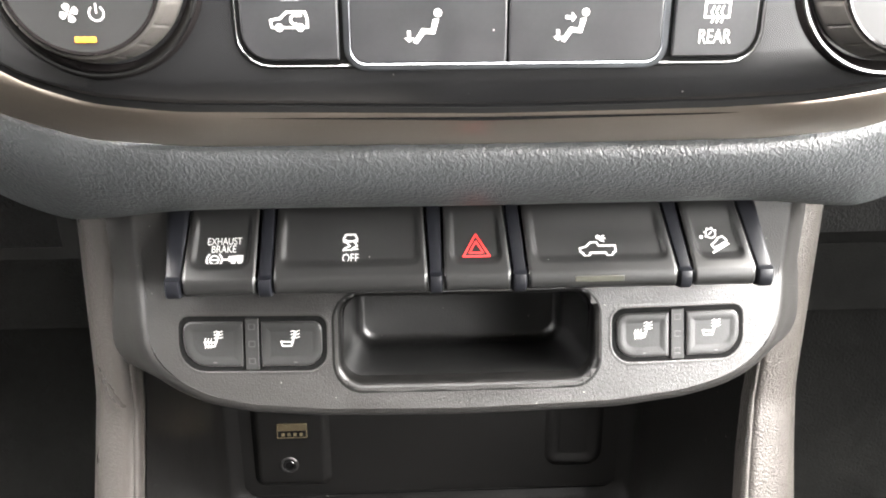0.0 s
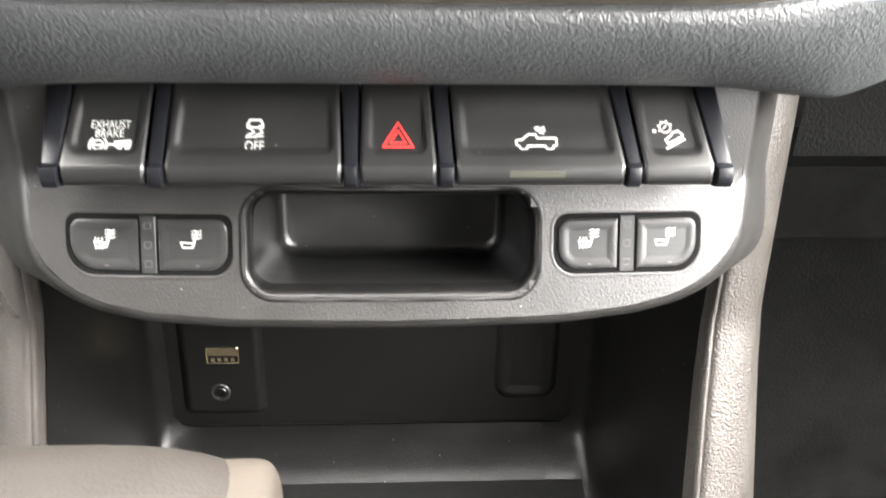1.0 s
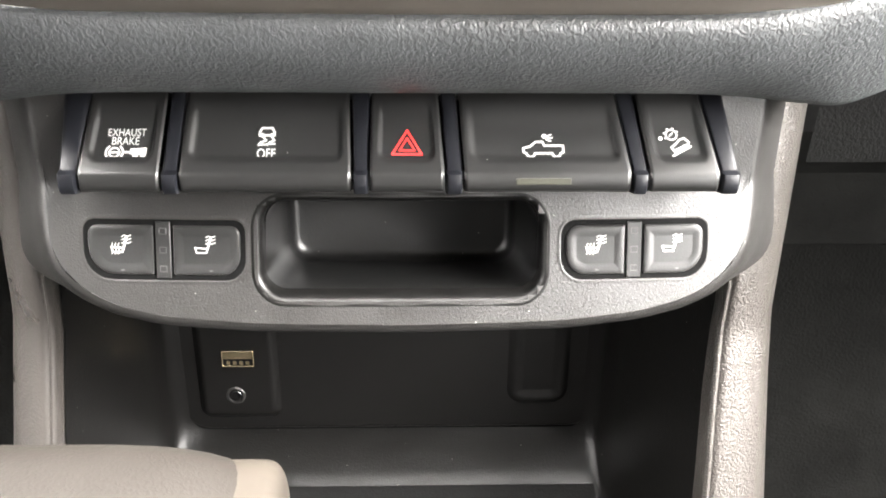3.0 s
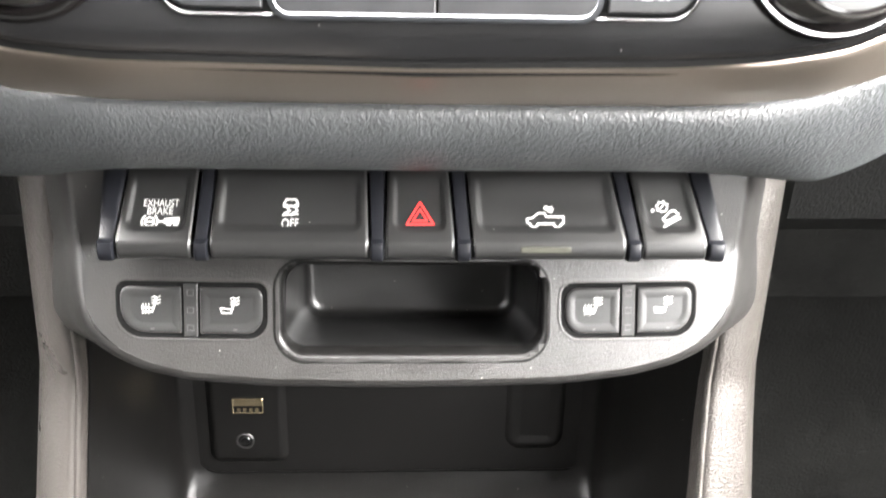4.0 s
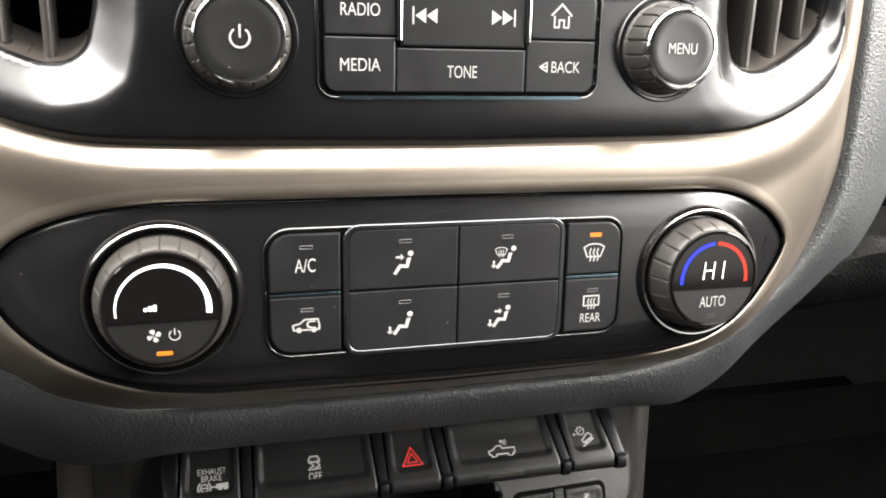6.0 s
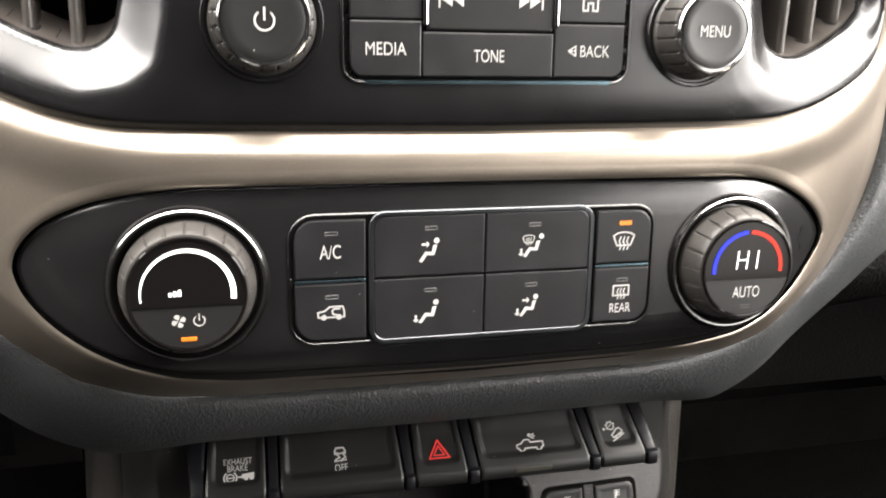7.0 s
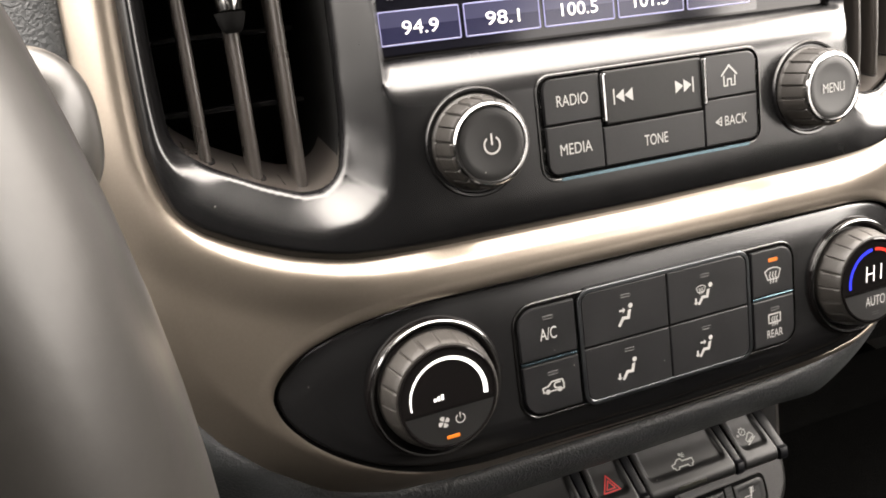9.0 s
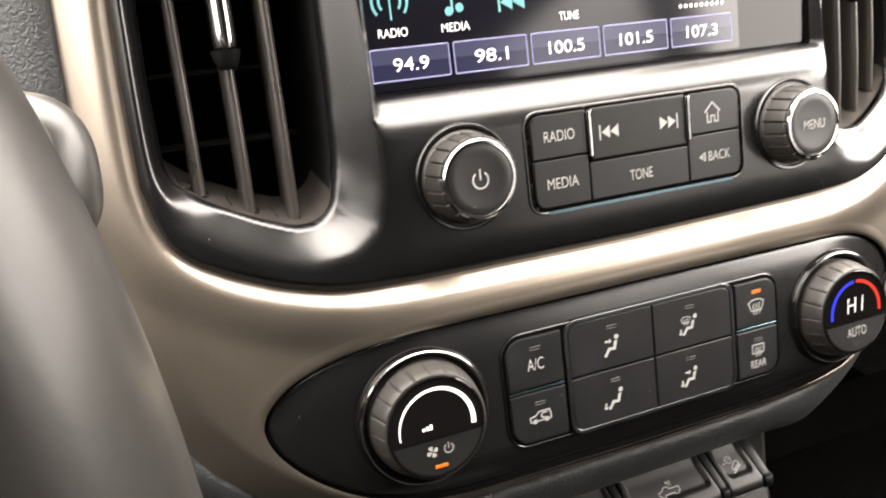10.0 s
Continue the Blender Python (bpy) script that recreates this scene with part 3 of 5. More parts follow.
# ---- air vents ----
def build_vent(side):
    at = lambda x: side * x + 1.0
    vent = thing("air_vent", "black dashboard air vent with vertical vanes and chrome tab", "air vent", (at(140), 40, 134), "air vents of the centre stack")
    mid = BOWL_MOUTH.mean(0)
    rows = []
    for k, d in ((1.0, 13.0), (0.99, 18), (0.95, 45), (0.90, 85)):
        rows.append([(at(mid[0] + (p[0] - mid[0]) * k), side_v(p[0]) * 0.5 + 5 + d, mid[1] + (p[1] - mid[1]) * k) for p in BOWL_MOUTH[::2]])
    V, F = grid(rows, closed=True)
    F.append(tuple(range(3 * len(rows[0]), 4 * len(rows[0]))))
    part("housing", V, F, M_VENT, vent)
    lip = []
    for k in range(31):
        x = 112.5 + 54.5 * k / 30
        w, v = soft_table(VENT_FOOT, x, 1.5), side_v(x) * 0.96 + 10.6
        lip.append([(at(x), v + 1.6, w - 1.0), (at(x), v + 1.7, w + 0.1), (at(x), v + 10, w + 2.8), (at(x), v + 30, w + 7.5)])
    part("floor_lip", *grid(lip), M_SLAT, vent, "brown-black lip under the vanes")
    for x in (127.3, 141.7, 157.0):
        vs = side_v(x) * 0.9 + 15.5
        foot = soft_table(VENT_FOOT, x, 1.5) + 1.2
        rows = []
        for i in range(13):
            w = foot + (184 - foot) * i / 12
            bend = 1.2 * smooth(0.25, 0.0, i / 12)
            rows.append([(at(x + r[0]), vs + r[1] + bend, w) for r in ((-2.0, 1.6), (-1.7, 0.3), (-0.9, -0.5), (0, -0.8), (0.9, -0.5), (1.7, 0.3), (2.0, 1.6), (1.0, 17), (-1.0, 17))])
        V, F = grid(rows, closed=True)
        F.append(tuple(range(9)))
        part("slat", V, F, M_SLAT, vent)
        slot = rrect(at(x) - 3.0, at(x) + 3.0, 0, 8.0, 2.8)
        part("slot", *slab(slot, [(0, 1), (0, 0)], lambda u, y, d: (u, vs - 0.4 + y, foot - 0.5 + 0.24 * y - 0.4 * d), 3), M_VENT, vent, "dark slot round the vane's foot")
        for e in (-6.2, 6.2):
            part("seam", *slab(rrect(at(x + e) - 0.2, at(x + e) + 0.2, 1.5, 12.0, 0.1), [(0, 0.3), (0, 0)], lambda u, y, d: (u, vs + y, soft_table(VENT_FOOT, x + e, 1.5) + 1.0 + 0.26 * y), 2), M_VENT, vent)
    tab = []
    tu, vs = at(141.7), side_v(141.7) * 0.9 + 15.5
    for i in range(17):
        w = 137.5 + 40 * i / 16
        k = math.sqrt(max(0.02, 1 - (max(0, 4 - (w - 137.5)) / 4) ** 2))
        tab.append([(tu + 4.4 * k * math.cos(a), vs + 1 - 6.5 * k * math.sin(a), w) for a in (math.pi * q / 12 for q in range(13))])
    part("tab", *grid(tab), M_CHROME, vent, "polished chrome adjusting tab")
    foot = []
    for i in range(9):
        t = i / 8
        r = 2.2 + 2.9 * math.sqrt(t)
        foot.append([(tu + r * math.cos(a), vs + 1.2 - (r + 1.2 * t) * math.sin(a), 132.8 + 6.5 * t) for a in (math.pi * q / 14 for q in range(15))])
    part("tab_base", *grid(foot), M_VENT, vent, sharp=80)
    for w in (108, 134, 160):
        part("cross_vane", *slab(rrect(at(140) - 25, at(140) + 25, w - 0.8, w + 0.8, 0.6), [(0, 20), (0, 0)], flat_at(52)), M_VENT, vent)
    return vent


for side in (-1, 1):
    build_vent(side)

# ---- touch screen ----
SV = 13.5
screen = thing("touch_screen", "lit touch screen with row of radio preset keys", "screen", (5, SV, 175))
part("glass", *slab(rrect(-96, 107, 118.2, 235, 1.5), [(0, 4), (0, 0.3), (0.3, 0)], flat_at(SV)), M_GLOSS, screen, "glossy black screen glass")
part("display", *slab(rrect(-95, 67, 119.3, 214, 0.8), [(0, 0.3), (0, 0)], flat_at(SV - 0.2)), M_SCREEN, screen, "lit dark display")
to_screen = flat_at(SV - 0.45)
key_edges = [-94.3, -63.9, -62.6, -32.2, -30.9, -0.5, 0.8, 31.2, 32.5, 63.5]
for k, text in enumerate(("94.9", "98.1", "100.5", "101.5", "107.3")):
    a, b = key_edges[2 * k], key_edges[2 * k + 1]
    o = rrect(a, b, 122.2, 134.0, 0.9)
    key = part("preset_key", *slab(o, [(0, 0.2), (0, 0)], to_screen), M_KEY, screen, "lit blue preset key")
    part("key_top", *slab(rrect(a + 0.8, b - 0.8, 128.4, 133.4, 0.5), [(0, 0.2), (0, 0)], flat_at(SV - 0.5)), M_KEYTOP, key)
    part("key_frame", *ring_band(o, 0.0, 0.75, 0.1, -0.1, to_screen), M_KEYLINE, key)
    mark("number", [words(text, 4.6, 13.5 if len(text) == 4 else 15.5)], M_LIT, key, to_screen, ((a + b) / 2, 127.9), "white %s lettering" % text, lift=-0.2)
for x, text in ((-84.5, "RADIO"), (-60.5, "MEDIA")):
    mark("caption", [words(text, 3.0, 11.0)], M_LIT, screen, to_screen, (x, 139.0), "white %s lettering" % text)
mark("caption", [words("TUNE", 3.0, 8.5)], M_LIT, screen, to_screen, (-13.5, 139.0), "white TUNE lettering")
mark("radio_symbol", [stroke([(0, -3), (0, 4)], 0.7), arc(0, 3, 4, -40, 40, 1.0), arc(0, 3, 6.5, -40, 40, 1.0), arc(0, 3, 4, 140, 220, 1.0), arc(0, 3, 6.5, 140, 220, 1.0)], M_CYAN, screen, to_screen, (-84.5, 146.5))
mark("note_symbol", [disc(-2, -1.5, 1.6), stroke([(-0.6, -1.5), (-0.6, 5), (3.5, 6)], 0.9), disc(2.2, -0.5, 1.6)], M_CYAN, screen, to_screen, (-60.5, 146))
mark("skip_symbol", [fill([(0, -3), (0, 3), (-5, 0)]), fill([(5, -3), (5, 3), (0, 0)]), stroke([(-5.4, -3), (-5.4, 3)], 0.9)], M_CYAN, screen, to_screen, (-37, 146))
mark("page_dots", [disc(38 + 2.6 * i, 138.1, 0.8, 10) for i in range(9)], M_LIT, screen, to_screen, (0, 0))

# ---- radio keys and knobs ----
radio = thing("radio_controls", "black radio key panel with white lettering between two knobs", "radio", (4, 0, 87))
to_r = flat_at(-1.0)
blk = rrect(-45.6, 54.0, 68.0, 106.2, 6.2)
part("backplate", *slab(blk, [(0, 4), (0, 0.3), (0.4, 0)], to_r), M_GAP, radio)
part("frame", *ring_band(blk, 0.0, 1.0, 0.8, -0.5, to_r), M_DARKCHROME, radio, "thin dark chrome outline")
part("frame_foot", *slab(rrect(-38, 47, 68.1, 69.2, 0.4), [(0, 1), (0, -0.7)], to_r), M_BLUECHROME, radio, "bluish chrome strip")
RK = [("radio_key", -42.8, -19.6, 88.4, 104.4, (4, .4, .4, .4), "RADIO"), ("media_key", -42.8, -19.6, 70.4, 87.9, (.4, .4, .4, 4), "MEDIA"),
      ("tone_key", -19.2, 25.6, 70.4, 84.6, (.4, .4, .4, .4), "TONE"), ("home_key", 27.4, 51.3, 88.4, 104.4, (.4, 4, .4, .4), ""), ("back_key", 26.0, 51.3, 70.4, 87.9, (.4, .4, 4, .4), "BACK")]
for name, a, b, c, d, r, text in RK:
    key = part(name, *slab(rrect(a, b, c, d, r), puff(1.0, 0.5), to_r), M_BUTTON, radio)
    if text and text != "BACK":
        mark("lettering", [words(text, 4.0, {"RADIO": 12.8, "MEDIA": 13.2, "TONE": 10.4}[text])], M_PRINT, key, to_r, ((a + b) / 2, (c + d) / 2 + (0 if text != "TONE" else -0.3)), "white %s lettering" % text, lift=-1.15)
    elif text:
        mark("lettering", [shift(words(text, 3.8, 10.6), 1.6, 0), stroke([(-5.4, 0), (-8.0, 0), (-5.4, 1.6), (-5.4, -1.6), (-8.0, 0)], 0.45)], M_PRINT, key, to_r, ((a + b) / 2 + 0.4, (c + d) / 2), "white BACK lettering", lift=-1.15)
    else:
        mark("house_symbol", [stroke([(-3.6, 0), (0, 3.6), (3.6, 0)], 0.7), stroke([(-2.6, -0.4), (-2.6, -4), (-0.9, -4), (-0.9, -1.6), (0.9, -1.6), (0.9, -4), (2.6, -4), (2.6, -0.4)], 0.6)], M_PRINT, key, to_r, ((a + b) / 2 - 1, (c + d) / 2), lift=-1.15)
seek = part("seek_key", *slab(rrect(-17.6, 25.2, 85.2, 104.4, 0.5), [(0, 4), (0, -0.7), (0.3, -0.95), (0.8, -1.0)], to_r), M_POD, radio, "dished grey-black seek key")
for sx, x in ((1, -9.5), (-1, 17.0)):
    mark("seek_symbol", [fill([(0, -2.4), (0, 2.4), (-3.6 * sx, 0)]), fill([(3.8 * sx, -2.4), (3.8 * sx, 2.4), (0.2 * sx, 0)]), stroke([(-4.3 * sx, -2.6), (-4.3 * sx, 2.6)], 0.6)], M_PRINT, seek, to_r, (x, 95.0), lift=-1.12)
for x in (-18.4, 26.2):
    part("chrome_strip", *slab(rrect(x - 0.9, x + 0.9, 86.5, 104.0, 0.7), puff(2.2, 0.6), to_r), M_CHROME, radio, "upright chrome strip")


def ridges(count, depth, half, first, last):
    """Grip of a knob: narrow grooves between flats, on rings first to last of its profile."""
    def r(k, a):
        if not first <= k <= last:
            return 0.0
        x = (a * count / (2 * math.pi)) % 1.0
        x = min(x, 1 - x)
        return -depth * (1 - smooth(half * 0.5, half, x)) - 0.25 * depth * (1 - abs(2 * x - 0.5) * 2) * 0
    return r


def power_sign(k=1.0):
    return [arc(0, 0, 2.6 * k, 125, 415, 0.6 * k), stroke([(0, 0.2 * k), (0, 3.3 * k)], 0.6 * k)]


for name, cu, cw, text in (("power_knob", -69.6, 87.0, ""), ("menu_knob", 78.9, 86.2, "MENU")):
    knob = part(name, *lathe(cu, cw, [(16.6, 0.5), (16.6, -1.0), (16.2, -1.6), (15.8, -1.8), (15.6, -2.2), (15.4, -3.2), (15.0, -11.2), (14.5, -12.2), (13.4, -12.6)], 240, ridges(19, 0.9, 0.08, 4, 7), cap=True), M_GRIP, radio, "ridged dark rubber knob")
    part("base_ring", *lathe(cu, cw, [(19.0, 0), (18.9, -1.4), (18.4, -2.0), (17.6, -1.9), (16.8, -0.6)], 96, cap=False), M_FASCIA, knob)
    part("chrome_ring", *lathe(cu, cw, [(13.7, -11.8), (13.7, -13.2), (13.2, -13.8), (12.4, -13.9), (12.0, -13.2)], 96, cap=False), M_CHROME, knob, "bright chrome ring")
    face = part("face", *lathe(cu, cw, [(12.2, -12), (12.1, -13.4), (11.7, -13.6), (9, -13.3), (4, -13.1)], 96), M_FACE, knob)
    if text:
        mark("lettering", [words(text, 3.7, 11.0)], M_PRINT, knob, flat_at(-13.6), (cu, cw), "white MENU lettering")
    else:
        mark("power_symbol", power_sign(1.1), M_PRINT, knob, flat_at(-13.4), (cu, cw - 0.3))

# ---- climate panel ----
climate = thing("climate_panel", "satin black climate control panel with keys and two knobs", "climate control", (2, 0, 2))


def paired(top, bot, n=90, h=4.0):
    lo, hi = top[0][0], top[-1][0]
    us = [lo + (hi - lo) * (1 - math.cos(math.pi * i / n)) / 2 for i in range(n + 1)]

    def val(tab, u):
        k = min(h, 0.6 * (u - lo) + 0.2, 0.6 * (hi - u) + 0.2)
        return soft_table(tab, u, k)
    return [(u, val(top, u)) for u in us], [(u, val(bot, u) - (0.3 if i in (0, n) else 0)) for i, u in enumerate(us)]


PT, PB = paired(PANEL_TOP, PANEL_BOT)
p_out = outline_of(PT, PB)
rows = []
for inset, d in ((-6.5, 0.08), (-5.2, -0.08), (-3.8, -0.1), (-2.2, -0.1), (-1.4, -0.05), (-0.9, 0.12)):
    t, b = p_out(inset)
    rows.append([(u, surround_v(u, w) + d, w) for u, w in t + b[::-1]])
part("panel_lip", *grid(rows, closed=True), M_BRONZE, surround, sharp=70)
part("gap", *slab(p_out, [(-3.0, 5), (-3.0, 2.6), (0.4, 2.4), (1.0, 6.0)], on_curve, 4), M_GAP, climate)
part("faceplate", *slab(p_out, [(0, 7), (0, 2.0), (0.3, 1.4), (0.8, 1.05), (1.6, 0.85), (2.8, 0.7), (4.5, 0.45), (7, 0.15), (10, -0.1), (13, -0.2)], on_panel, 24), M_PANEL, climate, "satin black faceplate")
to_c = flat_at(-0.3)
whole = rrect(-63.0, 67.5, -18.6, 25.0, (8, 7, 7, 8))
part("key_well", *slab(whole, [(-0.6, 3), (-0.6, -0.1), (0, -0.2)], to_c), M_GAP, climate)
part("well_frame", *ring_band(whole, -0.9, 0.0, 0.5, -0.55, to_c), M_DARKCHROME, climate, "thin dark chrome outline")
mid = rrect(-37.0, 44.0, -20.0, 26.3, 5.5)
part("centre_frame", *ring_band(mid, 0.0, 1.7, 0.8, -1.5, to_c), M_FRAME, climate, "smoked chrome frame round four keys")
part("centre_well", *slab(mid, [(1.5, 2), (1.5, -0.3)], to_c), M_GAP, climate)


def lamp(parent, u, w, lit=False, wide=4.6):
    o = rrect(u - wide / 2, u + wide / 2, w - 0.75, w + 0.75, 0.3)
    if lit:
        part("indicator", *slab(o, [(0, 0.4), (0, 0)], flat_at(-1.75)), M_AMBER, parent, "lit amber indicator")
    else:
        part("indicator", *ring_band(o, 0, 0.4, 0.1, -0.05, flat_at(-1.7)), M_PRINTDIM, parent, "unlit indicator")


def seat_sign(head=(2.6, 4.0)):
    """Bent seat stroke with a dot above it."""
    return [disc(head[0], head[1], 1.15), fill([(1.2, 2.2), (2.9, 2.4), (1.7, -1.9), (-1.2, -1.7), (-3.3, -4.6), (-4.5, -4.0), (-1.9, -0.2), (0.6, -0.5)])]


def arrow(x, y, dx, dy, k=1.0):
    n = (-dy, dx)
    return [fill([(x + dx * k, y + dy * k), (x + n[0] * 1.2 * k, y + n[1] * 1.2 * k), (x - n[0] * 1.2 * k, y - n[1] * 1.2 * k)]), stroke([(x - dx * 1.4 * k, y - dy * 1.4 * k), (x, y)], 0.9 * k)]


def wavy(x, y, h, k=0.45):
    return stroke([(x, y), (x + 0.5, y + h * 0.33), (x - 0.3, y + h * 0.66), (x + 0.3, y + h)], k)


def windscreen(k=1.0):
    top = [(-4.4 * k, 2.0 * k), (-2.4 * k, 3.1 * k), (0, 3.4 * k), (2.4 * k, 3.1 * k), (4.4 * k, 2.0 * k)]
    return [stroke(top + [(2.9 * k, -1.9 * k), (-2.9 * k, -1.9 * k)], 0.6 * k, True)] + [wavy(x * k, -3.6 * k, 5.0 * k, 0.55 * k) for x in (-1.6, 0, 1.6)]


CLIMATE_KEYS = [("ac_key", -61.9, -38.1, 4.1, 23.9, (7, .4, .4, .4)), ("recirculation_key", -61.9, -38.1, -17.4, 2.2, (.4, .4, .4, 7)),
        ("face_vent_key", -35.4, 3.4, 3.4, 24.6, (4.2, .3, .3, .3)), ("screen_foot_key", 3.9, 42.4, 3.4, 24.6, (.3, 4.2, .3, .3)),
        ("foot_vent_key", -35.4, 3.4, -18.4, 2.9, (.3, .3, .3, 4.2)), ("face_foot_key", 3.9, 42.4, -18.4, 2.9, (.3, .3, 4.2, .3)),
        ("defrost_key", 45.2, 66.4, 4.6, 23.9, (.4, 6, .4, .4)), ("rear_defrost_key", 45.2, 66.4, -17.4, 2.8, (.4, .4, 6, .4))]
to_k = flat_at(-1.6)
for name, a, b, c, d, r in CLIMATE_KEYS:
    key = part(name, *slab(rrect(a, b, c, d, r), puff(1.3, 0.5), to_c), M_BUTTON, climate)
    m, top = (a + b) / 2, d
    if name == "face_foot_key":
        m -= 2.5
    if name == "screen_foot_key":
        m -= 1.8
    lamp(key, m + 0.4, top - 4.6, name == "defrost_key")
    y = (c + d) / 2 - 1.8
    if name == "ac_key":
        mark("lettering", [words("A/C", 4.7, 7.0)], M_PRINT, key, to_k, (m, y + 1.0), "white A/C lettering")
    elif name == "recirculation_key":
        mark("car_symbol", [stroke([(-5.0, -1.8), (-5.3, 0.2), (-2.6, 0.7), (-0.6, 2.4), (4.6, 2.4), (5.2, 0.4), (5.2, -1.8)], 0.7), stroke([(-5.0, -1.9), (5.2, -1.9)], 0.6), disc(-2.9, -1.9, 1.15), disc(3.1, -1.9, 1.15),
                            arc(1.7, 0.3, 1.25, 60, 300, 0.7), stroke([(1.9, 1.5), (3.4, 1.5)], 0.7)], M_PRINT, key, to_k, (m, y + 1.7), scale=0.85)
    elif name == "face_vent_key":
        mark("air_symbol", seat_sign() + arrow(-1.4, 2.6, 1.2, 0), M_PRINT, key, to_k, (m, y), scale=0.87)
    elif name == "foot_vent_key":
        mark("air_symbol", seat_sign() + arrow(-5.6, -2.9, 0, -1.2), M_PRINT, key, to_k, (m, y), scale=0.87)
    elif name == "face_foot_key":
        mark("air_symbol", seat_sign() + arrow(-1.4, 2.6, 1.2, 0) + arrow(-5.4, -2.9, 0, -1.2), M_PRINT, key, to_k, (m, y), scale=0.84)
    elif name == "screen_foot_key":
        mark("air_symbol", seat_sign((3.4, 4.2)) + [shift(s, -2.2, 2.8, 0.6) for s in windscreen()] + arrow(-5.4, -2.9, 0, -1.2), M_PRINT, key, to_k, (m, y), scale=0.84)
    elif name == "defrost_key":
        mark("windscreen_symbol", windscreen(1.0), M_PRINT, key, to_k, (m, y + 0.4), scale=0.92)
    else:
        mark("window_symbol", [stroke([(-3.3, -1.2), (-3.3, 2.8), (3.3, 2.8), (3.3, -1.2)], 0.6, True)] + [wavy(x, -2.6, 4.2, 0.5) for x in (-1.3, 0, 1.3)], M_PRINT, key, to_k, (m, y + 2.6), scale=0.92)
        mark("lettering", [words("REAR", 3.4, 8.2)], M_PRINT, key, to_k, (m, y - 3.2), "white REAR lettering")
part("divider", *slab(rrect(-62.0, -38.2, 2.6, 3.6, 0.3), puff(1.2, 0.2), to_c), M_BLUECHROME, climate, "bluish chrome strip")
part("divider", *slab(rrect(45.2, 66.4, 3.1, 4.2, 0.3), puff(1.2, 0.2), to_c), M_BLUECHROME, climate, "bluish chrome strip")

